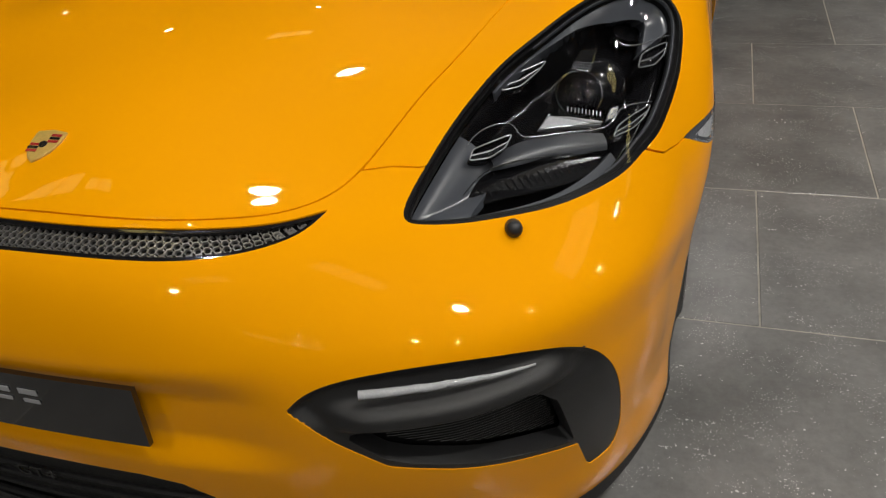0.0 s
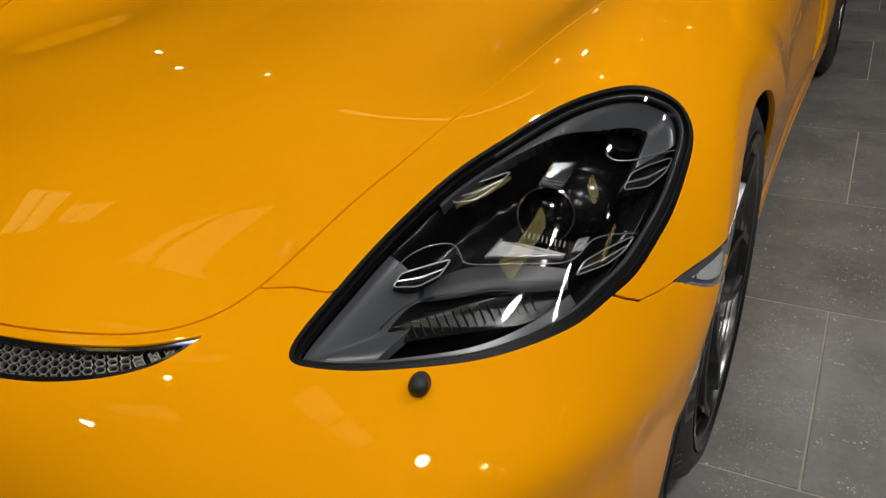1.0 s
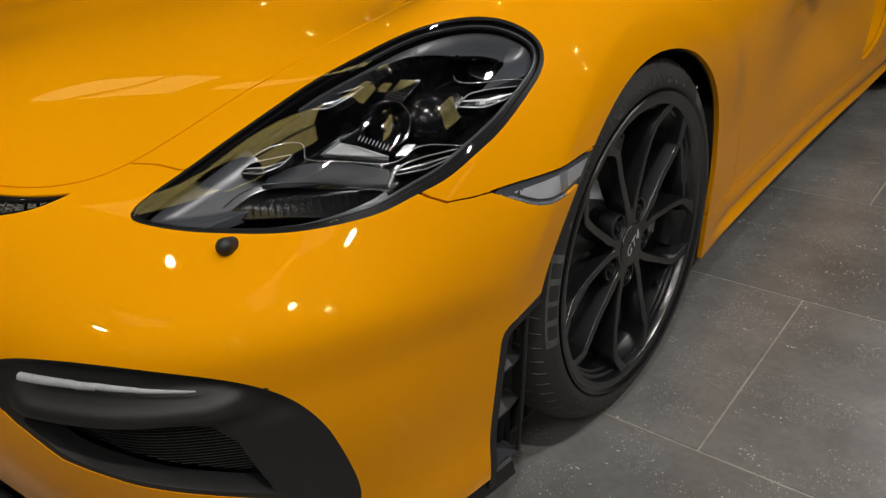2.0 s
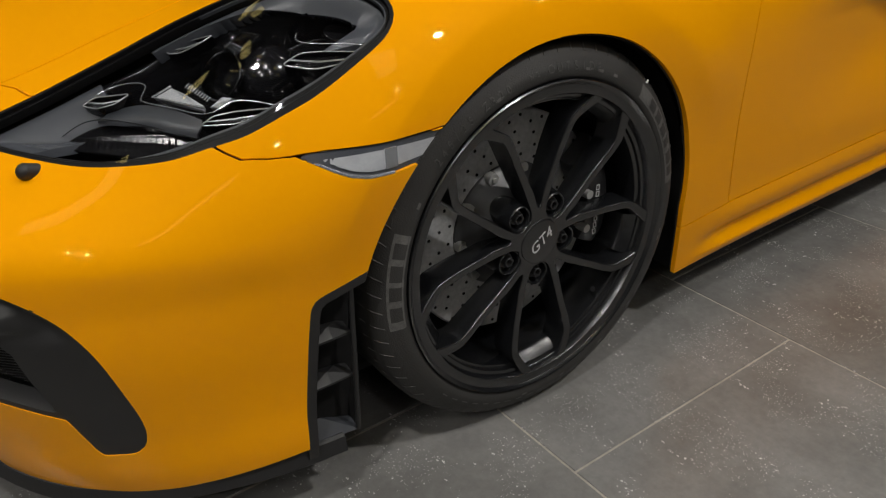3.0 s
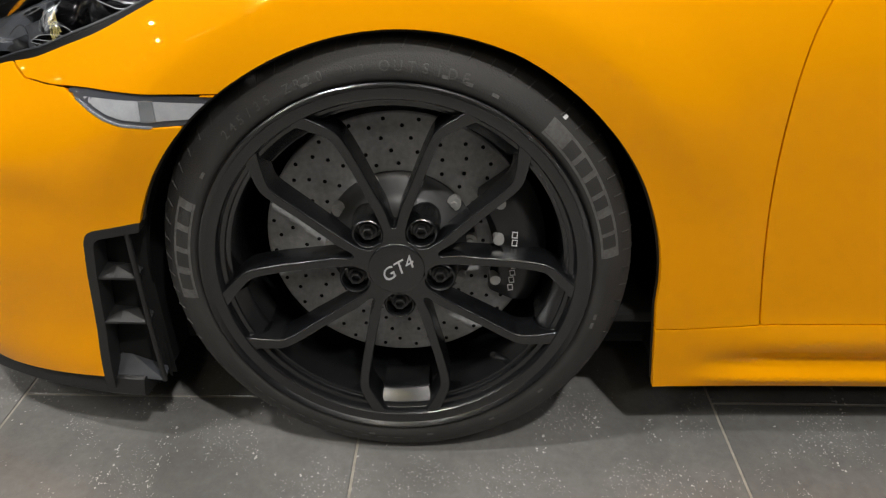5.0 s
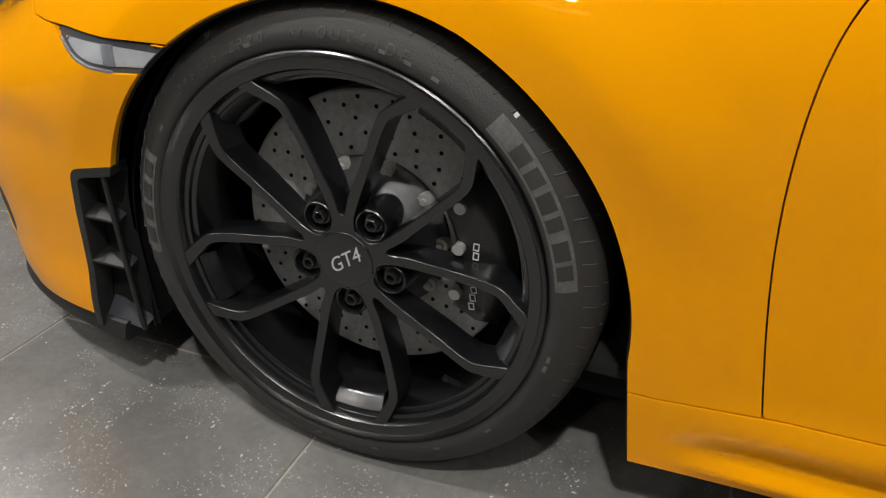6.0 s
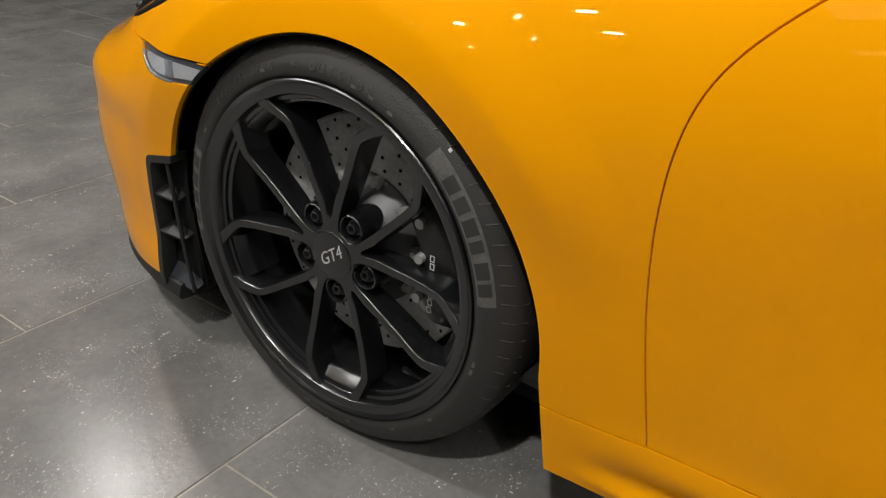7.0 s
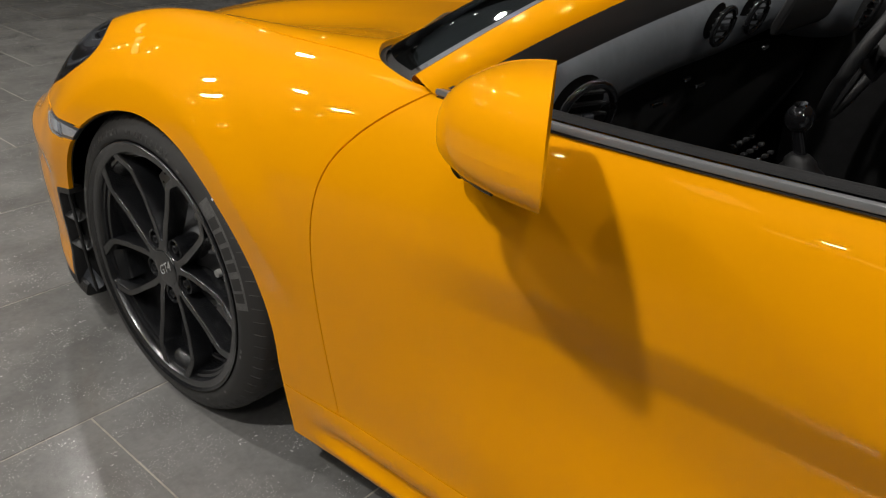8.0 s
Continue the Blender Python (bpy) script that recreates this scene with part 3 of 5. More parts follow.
# corner intakes
HOLE = [(-.306, .414), (-.246, .432), (-.18, .430), (-.107, .424), (-.058, .414), (-.034, .392), (-.001, .2915), (-.238, .3585), (-.264, .3705)]
for s in (1, -1):
    turn = (lambda a: a) if s > 0 else flip
    inside = cut_all(SKIN, [("intake", -1, -0.002)])
    v = inside[0]
    d = -field("intake", v)
    a = (v[:, 0] + v[:, 1]) * 0.7071
    # a frame that is thin below and wide at its outer end, round a deep pocket
    hole = signed(HOLE, a, v[:, 2])
    frame_sheet = clip(inside, hole)
    fv = frame_sheet[0]
    fd = -field("intake", fv)
    sink = -0.0012 - 0.0130 * step(fd, 0.0, 0.012) * step(fv[:, 2], .40, .45)
    nn = frame_sheet[1] / np.linalg.norm(frame_sheet[1], axis=1, keepdims=True)
    fa = (fv[:, 0] + fv[:, 1]) * .7071
    ledge = 0.026 * step(fv[:, 2], .415, .438) * (1 - step(fv[:, 2], .446, .470)) * step(fa, -.345, -.27) * step(-((fv[:, 0] + fv[:, 1]) * .7071), -.03, .06)
    surround = panel("corner_intake", turn(faced(fv + nn * (sink + ledge)[:, None], frame_sheet[2])), TRIM, car, "black corner air intake with lamp strip", deep=0.03)
    pocket = offset(clip(inside, -hole + 0.006), -0.050)
    panel("intake_mesh", turn(pocket), UNDER, surround, edge=False)
    # fine bars over the pocket
    bm = bmesh.new()
    for z in np.arange(.292, .432, .0048):
        row = [q for q in np.linspace(-.285, .010, 40) if signed(HOLE, np.array([q]), np.array([z]))[0] < -0.003]
        if len(row) > 1:
            pts = []
            for q in row:
                i = int(np.argmin(((v[:, 0] + v[:, 1]) * .7071 - q) ** 2 + (v[:, 2] - z) ** 2))
                p = v[i] - 0.040 * inside[1][i]
                pts.append((s * p[0], p[1], z))
            tube(bm, pts, 0.0007, 4)
    tagged(part("intake_wire", bm, TRIM, surround), kind="stuff")
    bm = bmesh.new()
    pts = []
    for q in np.linspace(-.278, -.070, 30):
        z = np.interp(q, [-.278, -.17, -.07], [.482, .481, .471])
        i = int(np.argmin(((v[:, 0] + v[:, 1]) * .7071 - q) ** 2 + (v[:, 2] - z) ** 2))
        p = v[i] + 0.003 * inside[1][i]
        pts.append((s * p[0], p[1], z))
    tube(bm, pts, [0.0060 * (1 - 0.75 * (k / 29) ** 1.5) for k in range(30)], 8)
    part("lamp_strip", bm, CRYSTAL, surround, "slim clear light strip", smooth=60)

    # marker lamp
    mark = cut_all(SKIN, [("marker", -1, 0.0005), ("arch", 1, 0.0)])
    base = panel("side_marker", turn(offset(mark, -0.004)), BAND, car, "clear side marker lamp in the fender", deep=0.012)
    mv = mark[0]
    inner = clip(mark, -field("marker", mv) - 0.0085)
    inner = clip(inner, .596 - inner[0][:, 2])
    inner = clip(inner, inner[0][:, 1] + .40)
    panel("reflector", turn(offset(inner, -0.0022)), CRYSTAL, base, "frosted clear reflector", edge=False)
    blk = clip(inner, inner[0][:, 1] + .312)
    blk = clip(blk, -.294 - blk[0][:, 1])
    panel("bright_segment", turn(offset(blk, -0.0012)), SILVER, base, "bright square segment", deep=0.004)
    low_rim = clip(mark, 0.0030 + field("marker", mark[0]))
    low_rim = clip(low_rim, -.30 - low_rim[0][:, 1])
    panel("marker_rim", turn(offset(clip(low_rim, .592 - low_rim[0][:, 2]), 0.0005)), SILVER, base, "bright lower rim", deep=0.003)
    panel("marker_cover", turn(offset(mark, 0.0015)), LENS, base, edge=False).visible_shadow = False

    # vent behind the bumper
    ven = cut_all(SKIN, [("vent", -1, 0.0), ("arch", 1, 0.0)])
    ven = clip(ven, ven[0][:, 2] - .118)
    frame_v = clip(ven, field("vent", ven[0]) + 0.014)
    back_v = clip(ven, -field("vent", ven[0]) - 0.010)
    vent = panel("bumper_vent", turn(frame_v), TRIM, car, "black bumper side vent with three fins", deep=0.03)
    panel("vent_back", turn(offset(back_v, -0.035)), UNDER, vent, edge=False)
    for z in (.325, .245):
        x0 = .861 + .07 * (z - .2)
        y0 = -.443 - (.325 - z) * .1
        bm = bmesh.new()
        top = [(x0 + .001, y0, z), (x0 + .004, y0 + .036, z + .002), (x0 - .004, -.374, z - .004), (x0 - .036, -.374, z + .006), (x0 - .036, y0, z + .010)]
        tip = (x0 - .012, y0 + .038, z + .013)
        hi = [bm.verts.new((s * p[0], p[1], p[2])) for p in top]
        lo = [bm.verts.new((s * p[0], p[1], p[2] - .0035)) for p in top]
        peak = bm.verts.new((s * tip[0], tip[1], tip[2]))
        bm.faces.new(lo[::-1])
        for k in range(5):
            q = (k + 1) % 5
            bm.faces.new((hi[k], hi[q], peak))
            bm.faces.new((lo[k], lo[q], hi[q], hi[k]))
        bmesh.ops.recalc_face_normals(bm, faces=bm.faces)
        part("fin", bm, TRIM, vent)
    bm = bmesh.new()
    tube(bm, [(s * x, -.372, z) for x, z in ((.877, .412), (.872, .34), (.866, .26), (.860, .19), (.853, .128))], .0042, 8)
    part("vent_edge", bm, TRIM, vent, smooth=50)
    bm = bmesh.new()
    low4 = [bm.verts.new((s * x, y, z)) for x, y, z in ((.853, -.452, .136), (.855, -.372, .128), (.815, -.372, .140), (.815, -.450, .165))]
    ridge = bm.verts.new((s * .826, -.440, .172))
    for k in range(4):
        bm.faces.new((low4[k], low4[(k + 1) % 4], ridge))
    bm.faces.new(low4[::-1])
    bmesh.ops.recalc_face_normals(bm, faces=bm.faces)
    part("vent_ramp", bm, LAMP_GREY, vent, "grey lower vent ramp")

    # washer jet
    p, nrm = on_top(.664 * s, -.694)
    nrm = Vector((nrm.x, nrm.y - .5, nrm.z * .5)).normalized()
    bm = bmesh.new()
    bmesh.ops.create_uvsphere(bm, u_segments=20, v_segments=12, radius=.0112, matrix=Matrix.Translation(p + nrm * .008) @ nrm.to_track_quat("Z", "Y").to_matrix().to_4x4() @ Matrix.Diagonal((1, 1, .9, 1)))
    rod(bm, p - nrm * .01, p + nrm * .008, .0120, .0112, 20)
    part("washer_jet", bm, TRIM, car, "round black headlamp washer jet", smooth=50)

# number plate, covered with plain bars
bm = bmesh.new()
fy = lambda x: -.990 + .10 * x * x * 1.2
for k in range(20):
    x0, x1 = np.linspace(-.245, .245, 21)[k:k + 2]
    q = [bm.verts.new((x, fy(x) + dy + (z - .445) * .06, z)) for x, z, dy in ((x0, .400, 0), (x1, .400, 0), (x1, .493, 0), (x0, .493, 0), (x0, .400, .008), (x1, .400, .008), (x1, .493, .008), (x0, .493, .008))]
    bm.faces.new((q[0], q[1], q[2], q[3])), bm.faces.new((q[7], q[6], q[5], q[4])), bm.faces.new((q[3], q[2], q[6], q[7])), bm.faces.new((q[1], q[0], q[4], q[5]))
    if k == 0:
        bm.faces.new((q[0], q[3], q[7], q[4]))
    if k == 19:
        bm.faces.new((q[2], q[1], q[5], q[6]))
bmesh.ops.remove_doubles(bm, verts=bm.verts, dist=1e-5)
plate = part("number_plate", bm, GLOSS, car, "black show plate with plain grey bars", smooth=40)
for k, x in enumerate((-.10, -.055, -.01, .035, .08)):
    bm = bmesh.new()
    box(bm, (.030, .0012, .009), pose(x, fy(x) - .0012 + .022 * .06, .467, 0, 0, 0))
    box(bm, (.026, .0012, .006), pose(x + .002, fy(x) - .0012 + .008 * .06, .452, 0, 0, 0))
    part("print_bar", bm, GREY_PRINT, plate)

# badge
p, nrm = on_top(0, -.745)
fwd = Vector((0, -1, 0)) - nrm * nrm.dot(Vector((0, -1, 0)))
fwd.normalize()
across = Vector((1, 0, 0))
shape = [(-.0255, -.026), (0, -.030), (.0255, -.026), (.026, -.006), (.020, .014), (.010, .027), (0, .034), (-.010, .027), (-.020, .014), (-.026, -.006)]
bm = bmesh.new()
ring = lambda k, h: [bm.verts.new(p + across * a * k + fwd * b * k + nrm * h) for a, b in shape]
r0, r1, r2 = ring(1, -.001), ring(1, .0025), ring(.93, .0034)
for a, b in ((r0, r1), (r1, r2)):
    for k in range(10):
        bm.faces.new((a[k], a[(k + 1) % 10], b[(k + 1) % 10], b[k]))
bm.faces.new(r2)
bmesh.ops.recalc_face_normals(bm, faces=bm.faces)
badge = part("badge", bm, GOLD, car, "gold shield badge with red and black bars")
for (a0, b0), mm in (((-.013, .001), RED), ((-.013, .007), GLOSS), ((-.012, .013), RED), ((.013, -.018), RED), ((.013, -.012), GLOSS), ((.013, -.006), RED)):
    bm = bmesh.new()
    box(bm, (.017, .0045, .0012), Matrix.Translation(p + across * a0 + fwd * b0 + nrm * .0036) @ Matrix((across, fwd, nrm)).transposed().to_4x4())
    part("badge_bar", bm, mm, badge)
bm = bmesh.new()
rod(bm, p + nrm * .003, p + nrm * .0046, .007, .006, 12)
part("badge_centre", bm, GLOSS, badge)

# ---- headlamps ----
LO, LA, LB, LN = Vector((.70, -.48, .68)), Vector((.435, .870, .234)), Vector((-.776, .230, .588)), Vector((.457, -.437, .775))


def at_lamp(a, b, h):
    return LO + LA * a + LB * b + LN * h


lamp_skin = cut_all(SKIN, [("lamp", -1, 0.0)])
ld = -field("lamp", lamp_skin[0])
ln = lamp_skin[1] / np.linalg.norm(lamp_skin[1], axis=1, keepdims=True)


def lamp_plate(outline, height, thick, bevel=0.0):
    """A plate in the lamp, its outline given along and across the lamp; height may vary along the outline."""
    bm = bmesh.new()
    hs = height if isinstance(height, (list, tuple)) else [height] * len(outline)
    top = [bm.verts.new(at_lamp(a, b, h)) for (a, b), h in zip(outline, hs)]
    low_ = [bm.verts.new(at_lamp(a, b, h - thick)) for (a, b), h in zip(outline, hs)]
    bm.faces.new(top), bm.faces.new(low_[::-1])
    for k in range(len(top)):
        q = (k + 1) % len(top)
        bm.faces.new((top[k], low_[k], low_[q], top[q]))
    bmesh.ops.recalc_face_normals(bm, faces=bm.faces)
    if bevel:
        bmesh.ops.bevel(bm, geom=[e for e in bm.edges if any(v in top for v in e.verts)], offset=bevel, segments=2, affect="EDGES", profile=0.5)
    return bm


def lamp_loft(rows, thick=0.0):
    """A smooth sheet through rows of points given in lamp coordinates."""
    bm = bmesh.new()
    grid = [[bm.verts.new(at_lamp(*p)) for p in curve(r, 30)] for r in rows]
    for p, q in zip(grid, grid[1:]):
        for k in range(29):
            bm.faces.new((p[k], p[k + 1], q[k + 1], q[k]))
    bmesh.ops.recalc_face_normals(bm, faces=bm.faces)
    if sum((f.normal.dot(LN) for f in bm.faces)) < 0:
        bmesh.ops.reverse_faces(bm, faces=bm.faces)
    if thick:
        bmesh.ops.solidify(bm, geom=bm.faces[:], thickness=thick)
    return bm


def lamp_pad(outline, thick=0.008, bevel=0.0012):
    """A plate whose corners stand at their own heights, rounded along its outline."""
    pts = curve([*outline], 48, True)
    return lamp_plate([(p[0], p[1]) for p in pts], [p[2] for p in pts], thick, bevel)


def build_lamp():
    """All parts of the left headlamp; returns its housing."""
    depth = 0.036 + 0.056 * step(ld, 0.010, 0.022)
    house = panel("headlamp", faced(lamp_skin[0] - ln * depth[:, None], lamp_skin[2]), LAMP_BLACK, car, "clear-covered headlamp with dark housing and four light units", edge=False)
    ring_ = clip(lamp_skin, 0.0052 - ld)
    panel("lamp_gasket", offset(ring_, -0.0008), SEAL, house, "black lamp seal", deep=0.02)
    second = clip(lamp_skin, ld - 0.0052)
    second = clip(second, 0.0095 + field("lamp", second[0]))
    panel("inner_rim", offset(second, -0.007), SEAL, house, deep=0.010)
    third = clip(lamp_skin, ld - 0.0095)
    third = clip(third, 0.0106 + field("lamp", third[0]))
    third = clip(third, third[0][:, 0] + third[0][:, 1] - 0.20)
    panel("rim_line", offset(third, -0.0066), LAMP_GREY, house, "thin grey inner rim line", deep=0.004)
    cover = panel("lamp_cover", offset(clip(lamp_skin, ld - 0.004), 0.0006), LENS, house, "clear lamp cover", edge=False)
    cover.visible_shadow = False
    # bezels: grey pad in front, grey shelf behind it, black ribbed pocket, grey band along the rear wall
    lc = lambda sheet: (sheet[0] - np.array(LO)) @ np.array([LA, LB]).T
    rimmed = clip(lamp_skin, ld - 0.0100)
    bez = clip(rimmed, .076 * (lc(rimmed)[:, 1] + .011) - .025 * (lc(rimmed)[:, 0] + .226))
    bez = clip(bez, -.128 - lc(bez)[:, 0] - .25 * (lc(bez)[:, 1] - .02))
    bd = -field("lamp", bez[0])
    bez = faced(bez[0] - bez[1] / np.linalg.norm(bez[1], axis=1, keepdims=True) * (.026 + .030 * step(bd, .012, .075))[:, None], bez[2])
    panel("front_bezel", bez, BAND, house, "smooth grey lamp bezel", deep=0.012)
    low_b = clip(rimmed, .0185 + field("lamp", rimmed[0]))
    low_b = clip(low_b, -.010 - lc(low_b)[:, 1] - .25 * (lc(low_b)[:, 0] + .226))
    low_b = clip(low_b, -.02 - lc(low_b)[:, 0])
    panel("lower_band", offset(low_b, -.027), BAND, house, "narrow grey lower band", deep=0.012)
    part("mid_bezel", lamp_loft([[(-.135, .022, -.042), (-.098, .014, -.034), (-.072, .000, -.026), (-.036, -.030, -.012), (.000, -.066, -.004)], [(-.140, .014, -.038), (-.104, .002, -.030), (-.076, -.014, -.022), (-.044, -.042, -.011), (-.004, -.076, -.005)], [(-.148, .010, -.036), (-.112, -.010, -.027), (-.078, -.030, -.018), (-.048, -.054, -.011), (-.010, -.083, -.006)], [(-.150, .008, -.040), (-.114, -.015, -.031), (-.078, -.036, -.022), (-.050, -.060, -.015), (-.012, -.086, -.010)]], .003), LAMP_GREY, house, "smooth grey lamp shelf", smooth=60)
    part("pocket", lamp_pad([(-.206, -.001, -.052), (-.185, .011, -.054), (-.145, .011, -.052), (-.067, -.043, -.032), (-.014, -.084, -.025), (-.046, -.092, -.029), (-.102, -.069, -.036), (-.158, -.035, -.044)], .006), LAMP_BLACK, house)
    for k in range(16):
        f = k / 15
        bm = bmesh.new()
        a0, b0, h0 = -.180 + .135 * f, -.006 - .064 * f, -.050 + .020 * f
        tube(bm, [at_lamp(a0, b0 + .010, h0), at_lamp(a0 - .006, b0 - .012, h0 + .001)], .0011, 5)
        part("pocket_rib", bm, LAMP_BLACK, house)
    back = clip(rimmed, np.interp(lc(rimmed)[:, 0], [.02, .10, .17], [.013, .020, .034]) + field("lamp", rimmed[0]))
    back = clip(back, np.maximum(lc(back)[:, 1] - .045, lc(back)[:, 0] - .175))
    back = clip(back, lc(back)[:, 0] + .06)
    back = clip(back, lc(back)[:, 1] + .028)
    kd = -field("lamp", back[0])
    back = faced(back[0] - back[1] / np.linalg.norm(back[1], axis=1, keepdims=True) * (.020 + .016 * step(kd, .012, .036))[:, None], back[2])
    panel("rear_wall", back, BAND, house, "smooth grey band along the rear wall", deep=0.02)
    part("rear_block", lamp_pad([(.180, .028, -.030), (.200, .044, -.032), (.240, .022, -.044), (.236, -.002, -.048)], .02), LAMP_BLACK, house)
    # projector: black barrel, chrome ring, lens
    c = at_lamp(.035, .001, -.018)
    look_ = Vector((.30, -.76, .58)).normalized()
    turn_ = look_.to_track_quat("Z", "Y").to_matrix().to_4x4()
    bm = bmesh.new()
    bmesh.ops.create_uvsphere(bm, u_segments=36, v_segments=24, radius=.046, matrix=Matrix.Translation(at_lamp(.092, -.006, -.046)))
    part("projector_dome", bm, LAMP_BLACK, house, "black projector dome", smooth=60)

    def turned(prof):
        bm = bmesh.new()
        cols = [[bm.verts.new(c + turn_ @ Vector((r * math.cos(t), r * math.sin(t), h))) for r, h in prof] for t in np.linspace(0, 2 * math.pi, 49)[:-1]]
        for k in range(48):
            for j in range(len(prof) - 1):
                bm.faces.new((cols[k][j], cols[(k + 1) % 48][j], cols[(k + 1) % 48][j + 1], cols[k][j + 1]))
        bmesh.ops.recalc_face_normals(bm, faces=bm.faces)
        return bm
    part("projector_barrel", turned([(.030, -.055), (.0345, -.030), (.0352, -.007)]), LAMP_BLACK, house, smooth=60)
    part("projector", turned([(.0345, -.008), (.0358, -.006), (.036, .001), (.035, .004), (.0325, .0045), (.0312, .001), (.0300, -.006), (.0295, -.014)]), DARK_CHROME, house, "round projector with a bright ring", smooth=35)
    part("projector_back", turned([(.031, -.012), (.026, -.026), (.016, -.036), (.0, -.040)]), LAMP_BLACK, house, smooth=60)
    part("projector_lens", turned([(.0305, -.005), (.027, -.002), (.020, .001), (.011, .003), (.0, .0035)]), LENS, house, "clear projector lens", smooth=60).visible_shadow = False
    part("projector_bead", turned([(.012, -.019), (.011, -.012), (.006, -.009), (.0, -.008)]), GLOSS, house, smooth=60)
    # ribbed reflector above it, wedge light guide and comb below it
    part("upper_reflector", lamp_plate([(.046, .034), (.080, .046), (.104, .027), (.062, .010)], [-.003, .005, .009, .002], .02, .003), DARK_CHROME, house, "silver upper reflector")
    for k in range(3):
        bm = bmesh.new()
        f = .12 + .10 * k
        tube(bm, [at_lamp(.046 + .034 * f, .034 + .012 * f, -.0015 + .008 * f), at_lamp(.062 + .042 * f, .010 + .017 * f, .0035 + .007 * f)], .0011, 5)
        part("reflector_rib", bm, SMOKE, house)
    part("light_tray", lamp_plate([(-.061, .003), (-.034, .006), (-.017, -.015), (.008, -.050), (.006, -.056)], [-.018, -.013, -.005, .002, .001], .006, .001), CRYSTAL, house, "clear wedge light guide")
    bm = bmesh.new()
    tube(bm, [at_lamp(-.033, .007, -.011), at_lamp(-.062, .003, -.016), at_lamp(-.030, -.024, -.006), at_lamp(.008, -.054, .004)], .0015, 6)
    part("guide_edge", bm, BRIGHT, house, "bright edge of the light guide")
    for k in range(10):
        f = k / 9
        bm = bmesh.new()
        p = Vector((-.010 + .026 * f, -.006 - .038 * f, -.004 + .008 * f))
        tube(bm, [at_lamp(p.x - .003, p.y - .0022, p.z), at_lamp(p.x + .003, p.y + .0022, p.z)], .0009, 5)
        part("comb_tooth", bm, BRIGHT, house)
    part("small_reflector", lamp_plate([(.015, -.056), (.034, -.049), (.048, -.055), (.029, -.063)], [.004, .007, .006, .004], .006, .001), SILVER, house, "small silver reflector")
    for pts in ([(-.146, .059, -.043), (-.109, .061, -.042), (-.075, .039, -.033), (-.081, .019, -.028), (-.078, .007, -.024), (-.036, -.030, -.008), (-.003, -.057, .000), (.022, -.064, .003), (.046, -.060, .006), (.102, -.085, .000)], [(.147, .018, -.001), (.145, .005, .003), (.164, -.011, .006), (.205, -.023, .000), (.232, -.032, -.006)], [(-.205, .012, -.048), (-.160, .012, -.034), (-.110, -.012, -.027), (-.068, -.043, -.018), (-.018, -.083, -.010)]):
        bm = bmesh.new()
        tube(bm, [at_lamp(*q) for q in curve(pts, 50)], .0008, 6)
        part("styling_line", bm, SMOKE if pts[0][0] < -.2 else SILVER, house, "thin bright styling line")
    # four framed light units
    units = ([(-.166, .040, -.034), (-.147, .048, -.035), (-.122, .038, -.030), (-.093, .025, -.022), (-.117, .017, -.023), (-.144, .022, -.027)],
             [(-.040, .085, -.037), (-.020, .094, -.038), (.003, .085, -.028), (.037, .069, -.012), (.014, .066, -.017), (-.018, .069, -.027)],
             [(.119, -.035, .013), (.146, -.024, .011), (.177, -.027, .003), (.225, -.035, -.012), (.196, -.046, -.008), (.157, -.048, .001)],
             [(-.001, -.081, .006), (.019, -.074, .008), (.047, -.077, .007), (.098, -.085, -.001), (.071, -.092, .000), (.041, -.092, .003)])
    for pts in units:
        loop = []
        for k in range(6):
            q0, q1, q2 = (Vector(pts[(k + j) % 6]) for j in (-1, 0, 1))
            r = .22
            for f in (0, .33, .67, 1):
                a0, a1 = q1.lerp(q0, r), q1.lerp(q2, r)
                loop.append(at_lamp(*a0.lerp(q1, f).lerp(q1.lerp(a1, f), f)))
            loop += [at_lamp(*q1.lerp(q2, .4)), at_lamp(*q1.lerp(q2, .6))]
        mid = sum(loop, Vector()) / len(loop)
        bm = bmesh.new()
        tube(bm, loop, .0010, 6, closed=True)
        unit = part("light_unit", bm, BRIGHT, house, "small chrome-framed light unit")
        bm = bmesh.new()
        top = [bm.verts.new(p) for p in loop]
        skirt = [bm.verts.new(mid.lerp(p, 1.06) - LN * .020) for p in loop]
        for k in range(36):
            bm.faces.new((top[k], skirt[k], skirt[(k + 1) % 36], top[(k + 1) % 36]))
        inn = [bm.verts.new(mid.lerp(p, .9) - LN * .009) for p in loop]
        for k in range(36):
            bm.faces.new((top[(k + 1) % 36], inn[(k + 1) % 36], inn[k], top[k]))
        bm.faces.new(inn)
        bmesh.ops.recalc_face_normals(bm, faces=bm.faces)
        part("light_cup", bm, LAMP_BLACK, house)
        q3 = [at_lamp(*q) for q in pts]
        bm = bmesh.new()
        for f in (.42, .48):
            tube(bm, [q3[0].lerp(q3[1], f) - LN * .001, q3[5].lerp(q3[2], f) - LN * .001, q3[4].lerp(q3[3], f) - LN * .001], .0006, 5)
        part("unit_divider", bm, BRIGHT, house)
        bm = bmesh.new()
        for k in range(9):
            f = .10 + .09 * k
            a, b = q3[0].lerp(q3[4], f), (q3[0].lerp(q3[1], .42)).lerp(q3[4].lerp(q3[3], .42), f)
            tube(bm, [mid.lerp(a, .88) - LN * .006, mid.lerp(b, .88) - LN * .006], .0009, 4)
        part("light_ribs", bm, SMOKE, house)
    return house


